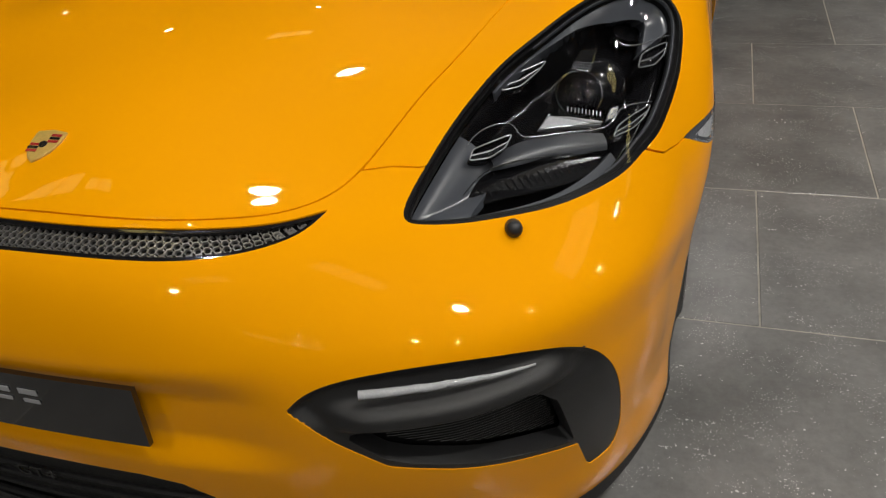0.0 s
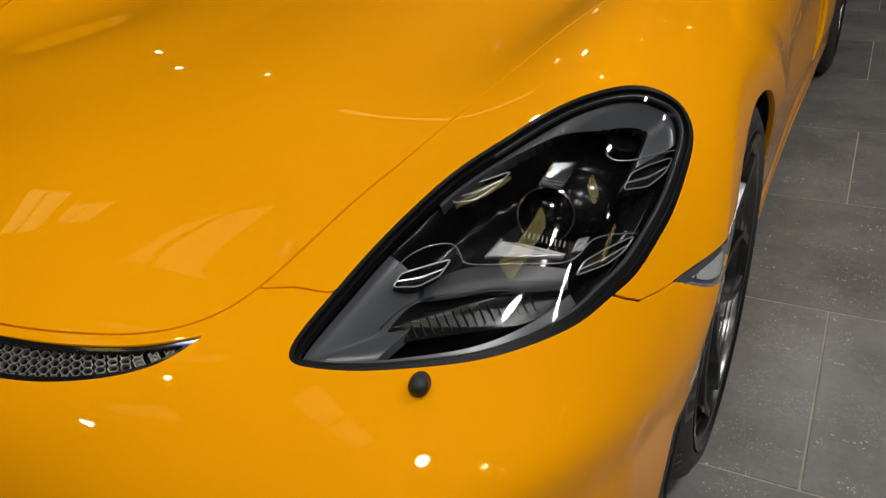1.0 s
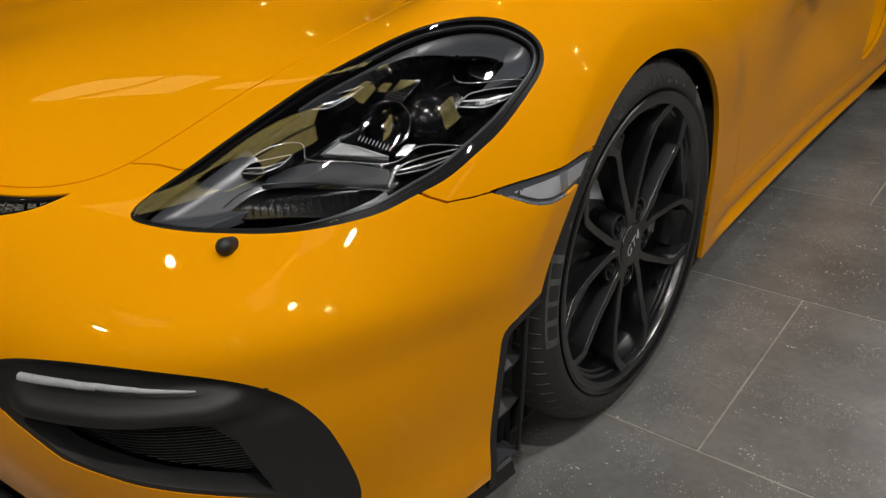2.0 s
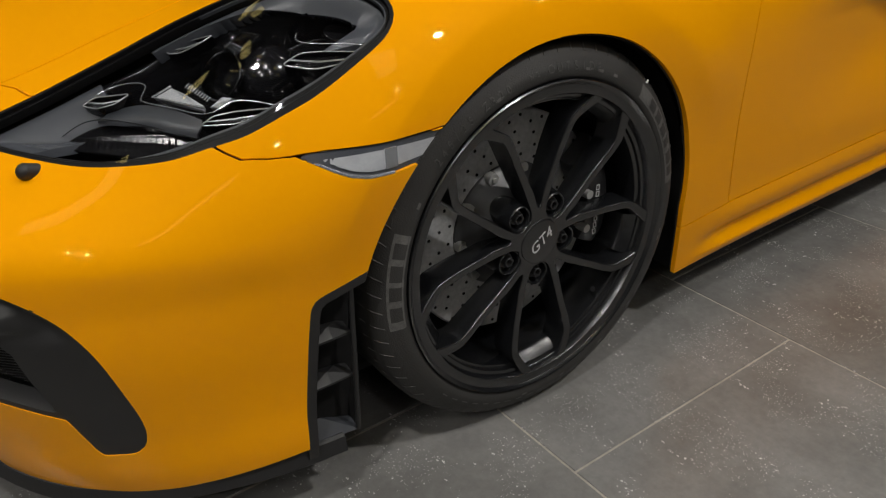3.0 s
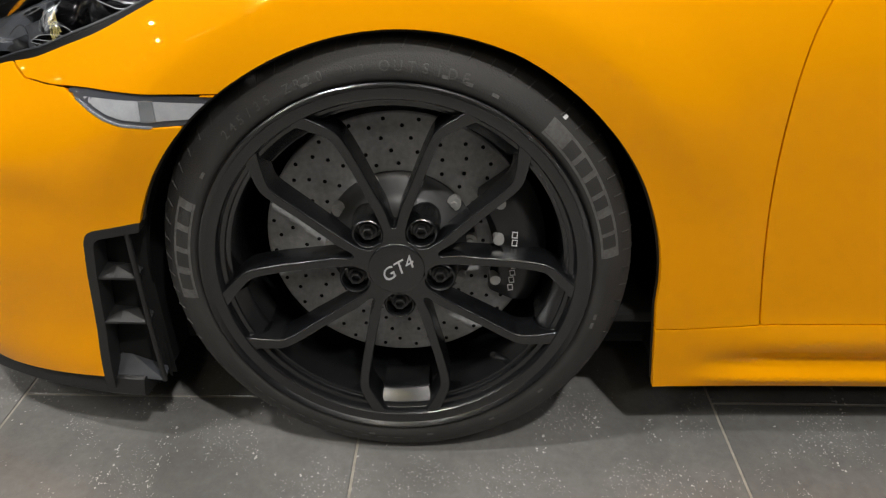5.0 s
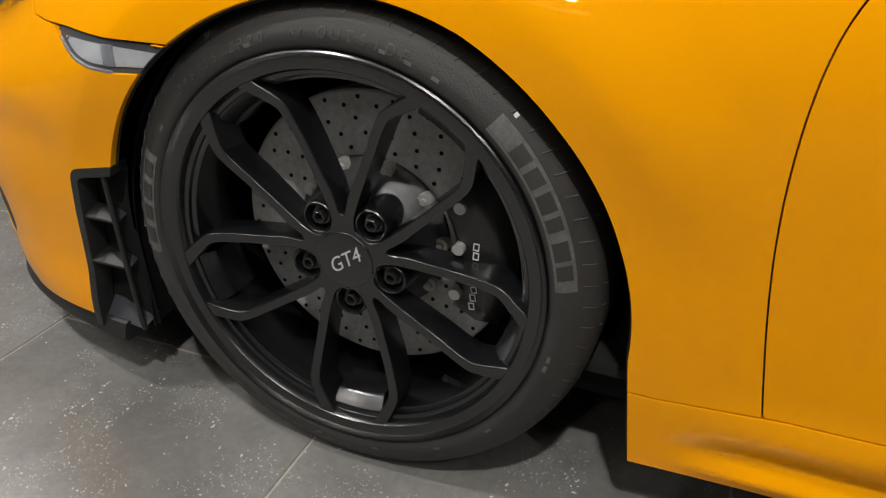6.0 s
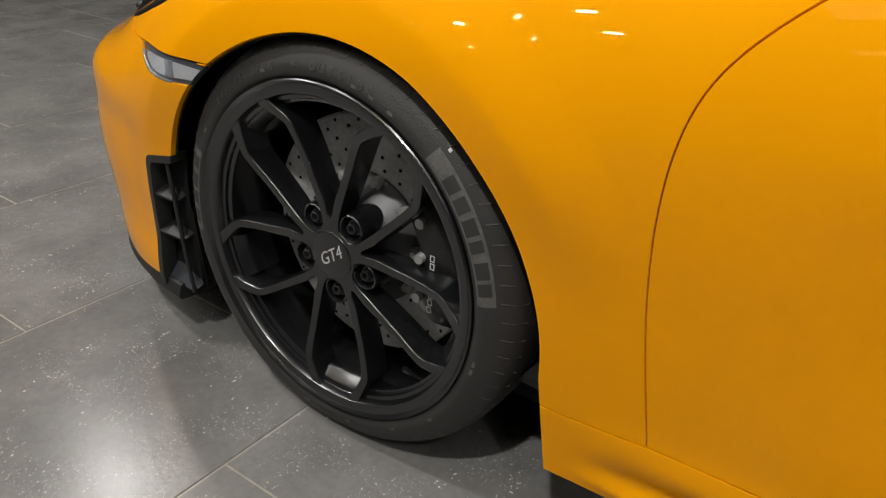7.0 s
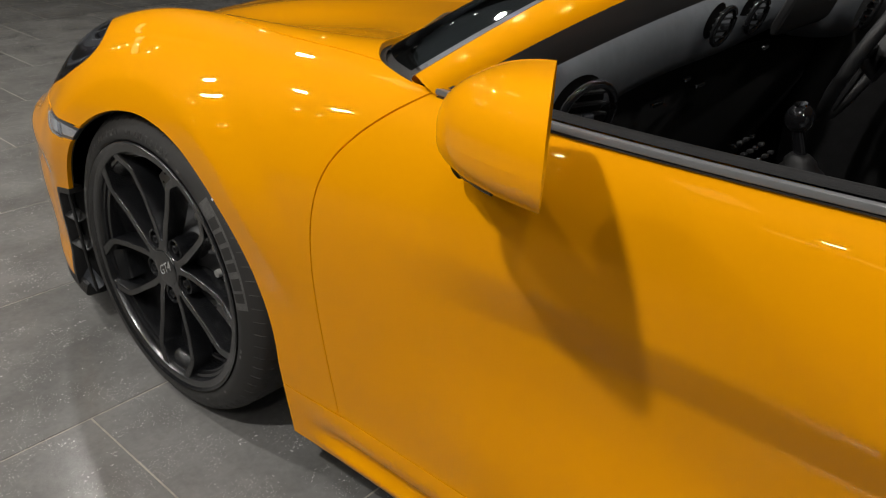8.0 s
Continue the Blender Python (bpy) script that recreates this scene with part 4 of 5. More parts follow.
def mirrored(ob, parent):
    """The same part on the car's other side."""
    me = ob.data.copy()
    me.transform(Matrix.Diagonal((-1, 1, 1, 1)))
    me.flip_normals()
    twin = new(ob.name.split(".")[0], me)
    twin.parent = parent
    twin.visible_shadow = ob.visible_shadow
    tagged(twin, str(ob["label"]) if "label" in ob else "")
    for child in ob.children:
        mirrored(child, twin)
    return twin


LAMP = build_lamp()
mirrored(LAMP, car)

# ---- wheels ----
LEG = [(.066, .0085), (.095, .0205), (.135, .0375), (.170, .0525), (.192, .0630), (.2015, .0690), (.2085, .0770), (.223, .1035), (.2335, .1225)]


def wheel_outline():
    """The outline of the spoked face, seen along the axle: five arms that fork into two kinked legs each."""
    leg = curve(LEG, 60)
    d = np.gradient(leg, axis=0)
    d /= np.linalg.norm(d, axis=1, keepdims=True)
    side_ = np.stack([-d[:, 1], d[:, 0]], 1)
    r = np.hypot(leg[:, 0], leg[:, 1])
    half = np.interp(r, [.066, .10, .15, .205, .225, .245, .264], [.0078, .0072, .0066, .0068, .0074, .0084, .0112])[:, None]
    outer, inner = leg + side_ * half, leg - side_ * half
    gap = [(.0455 * math.cos(a), .0455 * math.sin(a)) for a in np.radians([36, 30, 25])]
    neck = curve(gap + [(.0475, .0165), (.056, .0158), (.066, .0178), *map(tuple, outer[8:16:4])], 24)[:-4]
    crotch = curve([(.0640, 0), (.0648, .0022), (.070, .0050), tuple(inner[6]), tuple(inner[12])], 14)[:-3]
    half_arm = np.concatenate([neck, outer[12:], inner[:10:-1], crotch[::-1]])  # from the gap up one leg and down to the fork
    arm = np.concatenate([half_arm[:-1], half_arm[::-1] * [1, -1]])[:-1]
    pts = []
    for k in range(5):
        a = radians(92 + 72 * k)
        c_, s_ = math.cos(a), math.sin(a)
        turned = np.stack([arm[::-1, 0] * c_ - arm[::-1, 1] * s_, arm[::-1, 0] * s_ + arm[::-1, 1] * c_], 1)
        pts.append(turned[np.linalg.norm(turned - np.roll(turned, 1, 0), axis=1) > 2e-4])
    return pts


def wheel_face(centre):
    """One casting: a dished flat face with soft edges and flared deep flanks."""
    arms = wheel_outline()
    p = np.concatenate(arms)
    e0, e1 = p - np.roll(p, 1, 0), np.roll(p, -1, 0) - p
    t = e0 / np.linalg.norm(e0, axis=1, keepdims=True) + e1 / np.linalg.norm(e1, axis=1, keepdims=True)
    t /= np.linalg.norm(t, axis=1, keepdims=True) + 1e-9
    inward = np.stack([-t[:, 1], t[:, 0]], 1)
    for _ in range(2):
        inward = .5 * inward + .25 * (np.roll(inward, 1, 0) + np.roll(inward, -1, 0))
    r = np.hypot(p[:, 0], p[:, 1])
    face_at = lambda q: np.interp(np.hypot(q[:, 0], q[:, 1]), [.0, .05, .07, .10, .16, .21, .235, .262], [.8575, .8575, .8575, .8575, .8590, .8640, .8685, .8725])
    deep_ = np.interp(r, [.045, .07, .10, .20, .262], [.032, .036, .042, .048, .052])
    flare = np.interp(r, [.045, .07, .11, .17, .215, .262], [.0004, .0006, .0012, .0014, .0012, .0010])
    slope = np.gradient(face_at(np.stack([np.linspace(.04, .27, 200), np.zeros(200)], 1)), np.linspace(.04, .27, 200))
    lean = np.interp(r, np.linspace(.04, .27, 200), slope)[:, None]
    front = np.concatenate([np.ones((len(p), 1)), -lean * p / r[:, None]], 1)
    out = np.concatenate([np.zeros((len(p), 1)), -inward], 1)
    verts, normals = [], []
    for into, drop, up in ((.0030, 0.0, 1.0), (.0015, .0003, .85), (.0006, .0011, .55), (.0, .0028, .15), (None, None, .05)):
        q = p + inward * into if into is not None else p - inward * flare[:, None]
        x = face_at(p) - (drop if drop is not None else deep_)
        verts += [(xx, centre[1] + a, centre[2] + b) for xx, (a, b) in zip(x, q)]
        normals.append(front * up + out * (1 - up))
    n = len(p)
    faces, first, inset = [], 0, p + inward * .0030
    for arm in arms:
        ids = list(range(first, first + len(arm)))
        for t in mathutils.geometry.tessellate_polygon([[Vector((*inset[i], 0)) for i in ids]]):
            i, j, k = (ids[q] for q in t)
            d1, d2 = p[j] - p[i], p[k] - p[i]
            faces.append((i, j, k) if d1[0] * d2[1] > d1[1] * d2[0] else (i, k, j))
        first += len(arm)
    for ring in range(4):
        for k in range(n):
            q = (k + 1) % n
            faces.append((ring * n + k, (ring + 1) * n + k, (ring + 1) * n + q, ring * n + q))
    return np.array(verts), np.concatenate(normals), faces


def wheel(y, radius, width, face_x, side, detailed):
    c = (0, y, radius - .003)
    shift = face_x - .878
    move = lambda bm: [setattr(v, "co", Vector((side * (v.co.x + shift), v.co.y, v.co.z))) for v in bm.verts] and bmesh.ops.recalc_face_normals(bm, faces=bm.faces)
    R = radius
    tuck = lambda prof: [(x - .006 * min(1, max(0, (r - .2) / .05)), r) for x, r in prof]
    # rim: lip, barrel, hub, spokes
    bm = bmesh.new()
    lathe(bm, tuck([(.866, .252), (.875, .2535), (.879, .256), (.8805, .262), (.8805, .270), (.884, .2735), (.886, .2765), (.884, .2785), (.876, .2790), (.868, .277), (.80, .262), (.66, .262), (.66, .245), (.76, .236), (.80, .2375), (.850, .2390), (.8545, .2400), (.8555, .2430), (.858, .2455), (.864, .2465), (.866, .252)]), c, 128)
    move(bm)
    w = part("wheel", bm, RIM, car, "satin black alloy wheel with five twin spokes", smooth=32)
    bm = bmesh.new()
    lathe(bm, [(.79, .020), (.79, .060), (.822, .060), (.826, .050), (.826, .0)], c, 60)
    move(bm)
    part("wheel_hub", bm, RIM, w, smooth=32)
    v, nrm, faces = wheel_face(c)
    v = (v + [shift, 0, 0]) * [side, 1, 1]
    nrm = nrm * [side, 1, 1]
    link("spoked_face", v, faces if side > 0 else [f[::-1] for f in faces], RIM, w, "five forked spokes in satin black", normals=nrm / np.linalg.norm(nrm, axis=1, keepdims=True))
    for k in range(5):
        b = radians(56 + 72 * k)
        o = (0, c[1] + .065 * math.cos(b), c[2] + .065 * math.sin(b))
        bm = bmesh.new()
        lathe(bm, [(.796, .0275), (.828, .0255), (.847, .0236), (.8515, .0226), (.8530, .0210), (.8520, .0196), (.8485, .0186), (.831, .0180), (.829, .0)], o, 36)
        move(bm)
        part("bolt_boss", bm, RIM, w, smooth=32)
        # sloping pad at the rim between neighbouring arms
        bm = bmesh.new()
        lathe(bm, tuck([(.874, .2560), (.868, .2535), (.862, .2480), (.846, .2310), (.838, .2275), (.790, .2270), (.790, .240)]), c, 10, radians(92 + 36 + 72 * k - 9.0), radians(18.0))
        move(bm)
        part("rim_pad", bm, RIM, w, smooth=30)
    # tyre
    bm = bmesh.new()
    n = 220
    prof = [(.655, .262), (.648, .290), (.650, R - .028), (.662, R - .008), (.69, R - .002), (.72, R), (.80, R), (.835, R - .0015), (.852, R - .0055), (.864, R - .012), (.8725, R - .021), (.8775, R - .030), (.8815, R - .038), (.8835, .298), (.8845, .292), (.8835, .285), (.8815, .2815), (.8795, .2800), (.8775, .2785), (.872, .2775), (.868, .276)]
    lathe(bm, tuck(prof), c, n)
    # tread grooves run over the shoulder, drawn as paler rods for their lit edges
    move(bm)
    ty = part("tyre", bm, RUBBER, w, "low-profile black tyre", smooth=40)
    bm = bmesh.new()
    for k in range(72):
        a = radians(5 * k)
        for (x0, r0, da0), (x1, r1, da1) in (((.829, R - .0012, 0), (.856, R - .0105, 1.2)), ((.856, R - .0105, 1.2), (.867, R - .021, 2.0))):
            pa = Vector((x0, c[1] + r0 * math.cos(a + radians(da0)), c[2] + r0 * math.sin(a + radians(da0))))
            pb = Vector((x1, c[1] + r1 * math.cos(a + radians(da1)), c[2] + r1 * math.sin(a + radians(da1))))
            rod(bm, pa, pb, .0013, .0010, 5)
    move(bm)
    tagged(part("tread_groove", bm, GROOVE, w), kind="stuff")
    if detailed:
        tyre_marks(w, c, R)
    # brake disc, hub, caliper
    bm = bmesh.new()
    lathe(bm, [(.766, .112), (.768, .118), (.768, .202), (.766, .205), (.738, .205), (.736, .112), (.766, .112)], c, 96)
    move(bm)
    disc = part("brake_disc", bm, DISC, w, "grey drilled brake disc", smooth=30)
    if detailed:
        # black discs on the face stand for the shade in the drill holes
        bm = bmesh.new()
        for k in range(24):
            for j, (r, da) in enumerate(((.126, 0), (.146, 4), (.166, 8.5), (.184, 13), (.195, 6))):
                a = radians(15 * k + da)
                o = Vector((0, c[1] + r * math.cos(a), c[2] + r * math.sin(a)))
                rod(bm, o + Vector((.7670, 0, 0)), o + Vector((.7686, 0, 0)), .0031, .0031, 8)
        move(bm)
        tagged(part("drill_hole", bm, UNDER, w), kind="stuff")
    bm = bmesh.new()
    lathe(bm, [(.745, .114), (.772, .114), (.775, .110), (.779, .104), (.800, .094), (.812, .080), (.816, .060), (.816, .03)], c, 80)
    move(bm)
    part("disc_hub", bm, HAT, w, "grey metal disc hub", smooth=35)
    for k in range(10):
        a = radians(36 * k + 4)
        o = Vector((0, c[1] + .106 * math.cos(a), c[2] + .106 * math.sin(a)))
        bm = bmesh.new()
        rod(bm, o + Vector((.770, 0, 0)), o + Vector((.785, 0, 0)), .0112, .0106, 18)
        rod(bm, o + Vector((.785, 0, 0)), o + Vector((.789, 0, 0)), .0055, .005, 6)
        move(bm)
        part("disc_screw", bm, STEEL, w, smooth=40)
    # caliper: arched block over the disc's rear edge
    bm = bmesh.new()
    arc = np.linspace(radians(-24), radians(38), 18)

    def cal(i):
        a = arc[i]
        e = 1 - abs(i - 8.5) / 8.5
        d = Vector((0, math.cos(a), math.sin(a)))
        o = Vector((0, c[1], c[2]))
        t = .006 * (1 - min(1, e * 4))
        return [o + d * r + Vector((x, 0, 0)) for r, x in ((.142 + t, .776), (.140 + t, .806 - t), (.150, .818 - t), (.186, .821 - t), (.205 - t, .813 - t), (.219 - t, .796), (.219 - t, .72), (.210, .715), (.208, .776))]
    sweep(bm, 18, cal)
    move(bm)
    caliper = part("brake_caliper", bm, CALIPER, w, "black painted brake caliper with white bars", smooth=35)
    for a0, r0 in ((31, .172), (12, .150), (-14, .148)):
        bm = bmesh.new()
        a = radians(a0)
        o = Vector((0, c[1] + r0 * math.cos(a), c[2] + r0 * math.sin(a)))
        rod(bm, o + Vector((.80, 0, 0)), o + Vector((.828, 0, 0)), .0085, .008, 12)
        move(bm)
        part("caliper_bolt", bm, STEEL, w, smooth=40)
    if detailed:
        for z0, tall in ((.050, .0105), (.037, .0105), (.012, .0105), (-.001, .0095), (-.013, .0095), (-.025, .0105), (-.038, .0105)):
            bm = bmesh.new()
            m = pose(.8236, c[1] + .170 - .09 * abs(z0) * (z0 < 0), c[2] + z0 - .012, 8 if z0 < 0 else -4)
            for dy, dz, wy, wz in ((.0034, 0, .0013, tall), (-.0034, 0, .0013, tall), (0, tall / 2 - .0007, .0068, .0014), (0, -tall / 2 + .0007, .0068, .0014)):
                box(bm, (.0008, wy, wz), m @ pose(0, dy, dz))
            move(bm)
            part("caliper_print", bm, WHITE, w, "white plain letter shape")
    # bolts, cap, valve
    for k in range(5):
        b = radians(56 + 72 * k)
        o = Vector((0, c[1] + .065 * math.cos(b), c[2] + .065 * math.sin(b)))
        bm = bmesh.new()
        rod(bm, o + Vector((.827, 0, 0)), o + Vector((.8425, 0, 0)), .0138, .0128, 24)
        lathe(bm, [(.8425, .0098), (.8515, .0094), (.8522, .0088), (.8515, .0066), (.840, .0060), (.840, .0)], o, 6)
        move(bm)
        part("wheel_bolt", bm, DARK_STEEL, w, smooth=25)
    bm = bmesh.new()
    lathe(bm, [(.853, .0408), (.8582, .0405), (.8592, .0396), (.8597, .0375), (.8602, .020), (.8603, .0)], c, 64)
    move(bm)
    part("centre_cap", bm, RIM, w, "black centre cap with pale script", smooth=40)
    if detailed:
        me = text_mesh("GT4", .0285, .0003, .30)
        me.transform(Matrix.Translation((.8604, c[1], c[2])) @ Matrix.Rotation(radians(33), 4, "X") @ Matrix(((0, 0, 1, 0), (1, 0, 0, 0), (0, 1, 0, 0), (0, 0, 0, 1))) @ Matrix.Translation((0, -.0098, 0)))
        me.materials.append(CAP_PRINT)
        new("cap_script", me).parent = w
    a = radians(-47)
    o = Vector((0, c[1] + .238 * math.cos(a), c[2] + .238 * math.sin(a)))
    bm = bmesh.new()
    d = Vector((.5, -math.cos(a) * .8, -math.sin(a) * .8)).normalized()
    rod(bm, o + Vector((.835, 0, 0)), o + Vector((.835, 0, 0)) + d * .022, .0045, .0045, 10)
    rod(bm, o + Vector((.835, 0, 0)) + d * .020, o + Vector((.835, 0, 0)) + d * .034, .0055, .005, 10)
    move(bm)
    part("tyre_valve", bm, GLOSS, w, smooth=40)
    return w


def tyre_marks(w, c, R):
    """Raised bars and letters on the tyre's wall."""
    def wall(r):
        return float(np.interp(r, [.2815, .285, .292, .298, R - .038, R - .030, R - .021], [.8755, .8775, .8785, .8775, .8755, .8715, .8665]))

    def patch(name, a0, a1, r0, r1, mat, lift=.0005, label=""):
        bm = bmesh.new()
        cols = []
        for a in np.radians(np.linspace(a0, a1, max(2, int(abs(a1 - a0) / 1.5) + 2))):
            cols.append([bm.verts.new((wall(r) + lift, c[1] + r * math.cos(a), c[2] + r * math.sin(a))) for r in np.linspace(r0, r1, 4)])
        for p, q in zip(cols, cols[1:]):
            for k in range(3):
                bm.faces.new((p[k], p[k + 1], q[k + 1], q[k]))
        bmesh.ops.recalc_face_normals(bm, faces=bm.faces)
        part(name, bm, mat, w, label, smooth=60)
    patch("brand_panel", 48, 6, .2885, .3135, RUBBER_TEXT, .0006, "lighter grey panel on the tyre wall")
    for k, wd in enumerate((4.2, 4.0, 4.4, 3.2, 4.6, 3.6)):
        a = 41.0 - 5.7 * k
        patch("brand_bar", a, a - wd, .2920, .3100, RUBBER, .0011)
    patch("brand_panel", 158, 188, .2885, .3135, RUBBER_TEXT, .0006, "lighter grey panel on the tyre wall")
    for k, wd in enumerate((4.6, 5.0, 4.4, 4.8)):
        a = 160.5 + 6.6 * k
        patch("brand_bar", a, a + wd, .2920, .3100, RUBBER, .0011)
    patch("chalk_mark", 46.4, 45.5, .3195, .3255, WHITE, .0010, "small white chalk mark")
    # the word and size that can be read, letter by letter
    def word(text, start, stepping, r, size):
        for k, ch in enumerate(text):
            if ch == " ":
                continue
            cu = bpy.data.curves.new("letter", "FONT")
            cu.body, cu.size, cu.extrude, cu.align_x = ch, size, .0008, "CENTER"
            tmp = bpy.data.objects.new("letter", cu)
            me = bpy.data.meshes.new_from_object(tmp)
            bpy.data.objects.remove(tmp)
            a = radians(start - stepping * k)
            up = Vector((0, math.cos(a), math.sin(a)))
            right = Vector((0, math.sin(a), -math.cos(a)))
            m = Matrix((right, up, right.cross(up))).transposed().to_4x4()
            me.transform(Matrix.Translation(Vector((0, c[1], c[2])) + up * r) @ m)
            for v in me.vertices:
                v.co.x = wall(math.hypot(v.co.y - c[1], v.co.z - c[2])) + (.0010 if v.co.x > 0 else -.0004)
            me.materials.append(LETTER)
            ob = new("letter", me)
            ob.parent = w
    word("OUTSIDE", 91, 3.3, .2930, .0180)
    word("245/35 ZR20", 136, 2.9, .2930, .0165)
    word("N2", 98.5, 2.2, .2950, .0105)
    for k in range(10):
        patch("small_print", 222 + 5.1 * k, 224.6 + 5.1 * k, .3000, .3022, RUBBER_TEXT, .0005)
    for a in (-12, -15, 77, 71, 64, 112, 150, 262, 280, 300, 318):
        patch("small_print", a, a - 1.9, .292, .2965, RUBBER_TEXT, .0005)


wheel(0.0, .3405, .245, .878, 1, True)
wheel(0.0, .3405, .245, .878, -1, False)
wheel(2.484, .350, .295, .900, 1, False)
wheel(2.484, .350, .295, .900, -1, False)

# wheel housings: a black arch with straight feet round each wheel
for s in (1, -1):
    for y, r0 in ((.014, .389), (2.484, .402)):
        way = [(r0, .122), (r0, .20), (r0, .26)] + [(r0 * math.cos(a), .300 + r0 * math.sin(a)) for a in np.linspace(0, math.pi, 49)] + [(-r0, .26), (-r0, .20), (-r0, .122)]
        bm = bmesh.new()
        cols = []
        for q, z in way:
            k = max(0.0, z - .300) / r0
            cols.append([bm.verts.new((s * x, y + q * (1 - d / r0), z - d * k)) for x, d in ((.836, .009), (.832, .002), (.826, .0), (.64, -.004), (.52, .02), (.47, .10), (.46, .34))])
        for p, q in zip(cols, cols[1:]):
            for k in range(6):
                bm.faces.new((p[k], p[k + 1], q[k + 1], q[k]))
        bmesh.ops.recalc_face_normals(bm, faces=bm.faces)
        part("wheel_housing", bm, UNDER, car, smooth=40)

# ---- cabin ----
bm = bmesh.new()
box(bm, (1.44, 4.0, .10), pose(0, 1.25, .155), .03)
box(bm, (1.2, .9, .30), pose(0, -.30, .30), .05)
part("underbody", bm, UNDER, car)
bm = bmesh.new()
box(bm, (1.60, 2.6, .02), pose(0, 1.55, .22), .005)
part("cabin_floor", bm, CARPET, car)


def loft(rows, mat, name, parent=car, label="", thick=0.0, smooth=40):
    bm = bmesh.new()
    vs = [[bm.verts.new(p) for p in r] for r in rows]
    for a, b in zip(vs, vs[1:]):
        for k in range(len(a) - 1):
            bm.faces.new((a[k], a[k + 1], b[k + 1], b[k]))
    bmesh.ops.recalc_face_normals(bm, faces=bm.faces)
    if thick:
        bmesh.ops.solidify(bm, geom=bm.faces[:], thickness=thick)
    return part(name, bm, mat, parent, label, smooth=smooth)


# windscreen between its base line and the roof edge
base_line = np.array([(x, y, on_top(x, y - .004)[0].z - .010 + .012 * (x / .74) ** 4) for x, y in curve([(0, .232), (.15, .245), (.30, .286), (.44, .346), (.55, .402), (.635, .453), (.695, .508), (.726, .548), (.752, .606)], 24)])
top_line = curve([(0, 1.10, 1.215), (.15, 1.105, 1.214), (.30, 1.12, 1.208), (.42, 1.145, 1.198), (.51, 1.175, 1.185), (.555, 1.20, 1.175)], 24)
rows = []
for t in np.linspace(0, 1, 14):
    r = base_line * (1 - t) + top_line * t
    r[:, 2] += .035 * math.sin(math.pi * t)
    rows.append([(-x, y, z) for x, y, z in r[:0:-1]] + [tuple(p) for p in r])
screen = loft(rows, PANE, "windscreen", label="dark reflecting windscreen")
screen.visible_shadow = False
# black scuttle at its foot
loft([[(x * k, y + d, z + z0) for x, y, z in list(base_line * [-1, 1, 1])[:0:-1] + list(base_line)] for k, d, z0 in ((1.0, -.03, -.02), (1.0, .01, -.014), (.96, .10, .0), (.92, .2, .01))], TRIM, "scuttle_panel", label="black ribbed scuttle panel")
for k in range(5):
    bm = bmesh.new()
    tube(bm, [(x * .97, y + .02 + .018 * k, z - .008) for x, y, z in base_line[4:]], .003, 6)
    part("scuttle_rib", bm, TRIM, car)
bm = bmesh.new()
tube(bm, [(.60, .475, .868), (.45, .405, .874), (.10, .32, .868)], [.007, .006, .004], 8)
tube(bm, [(.62, .475, .850), (.60, .475, .868)], .011, 8)
part("wiper", bm, TRIM, car, "black wiper at the foot of the windscreen", smooth=50)

# pillars and roof, left and right
for s in (1, -1):
    rows = []
    for t in np.linspace(0, 1, 26):
        inner = Vector((.757, .612, .850)).lerp(Vector((.555, 1.20, 1.175)), t) + Vector((0, 0, .035 * math.sin(math.pi * t)))
        outer = Vector((.794, .690, .851)).lerp(Vector((.610, 1.255, 1.165)), t) + Vector((.012 * math.sin(math.pi * t), 0, .028 * math.sin(math.pi * t)))
        mid = (inner + outer) / 2 + Vector((.008, -.006, .016))
        low_ = outer + Vector((-.010, .012, -.012))
        rows.append([Vector((s * p.x, p.y, p.z)) for p in (inner - Vector((.004, -.004, .012)), inner, inner.lerp(mid, .55) + Vector((.002, 0, .003)), mid, mid.lerp(outer, .55) + Vector((.004, 0, .002)), outer, low_, inner + Vector((.0, .03, -.02)))])
    loft(rows, PAINT, "windscreen_pillar", smooth=60)
    rows = []
    for t in np.linspace(0, 1, 20):
        p = Vector((.792, .700, .852)).lerp(Vector((.602, 1.262, 1.160)), t) + Vector((.012 * math.sin(math.pi * t), 0, .028 * math.sin(math.pi * t)))
        rows.append([Vector((s * (p.x + a), p.y + b, p.z + d)) for a, b, d in ((0, 0, 0), (-.004, .012, -.012), (-.018, .03, -.022), (-.04, .03, -.01))])
    loft(rows, TRIM, "window_seal", smooth=60)
    # roof rail down to the rear
    rail = curve([(.605, 1.26, 1.165), (.60, 1.5, 1.205), (.60, 1.8, 1.185), (.64, 2.1, 1.08), (.70, 2.4, .93)], 24)
    loft([[Vector((s * (x + a), y, z + b)) for a, b in ((.0, -.03), (.018, -.008), (.012, .012), (-.02, .022), (-.05, .024))] for x, y, z in rail], PAINT, "roof_rail", smooth=60)
rows = []
for y, z, w_, drop in ((1.10, 1.215, .555, .04), (1.25, 1.245, .585, .045), (1.5, 1.262, .585, .05), (1.8, 1.235, .58, .05), (2.1, 1.14, .60, .06), (2.45, .99, .66, .07)):
    rows.append([(x, y + .1 * (abs(x) / w_) ** 2 * (1 if y < 1.2 else 0), z - drop * (abs(x) / w_) ** 2.4) for x in np.linspace(-w_, w_, 21)])
loft(rows, PAINT, "roof", smooth=60)
loft([[(-.70, 2.3, .93), (0, 2.3, .98), (.70, 2.3, .93)], [(-.6, 2.65, .94), (0, 2.66, .965), (.6, 2.65, .94)]], PAINT, "rear_deck", smooth=60)
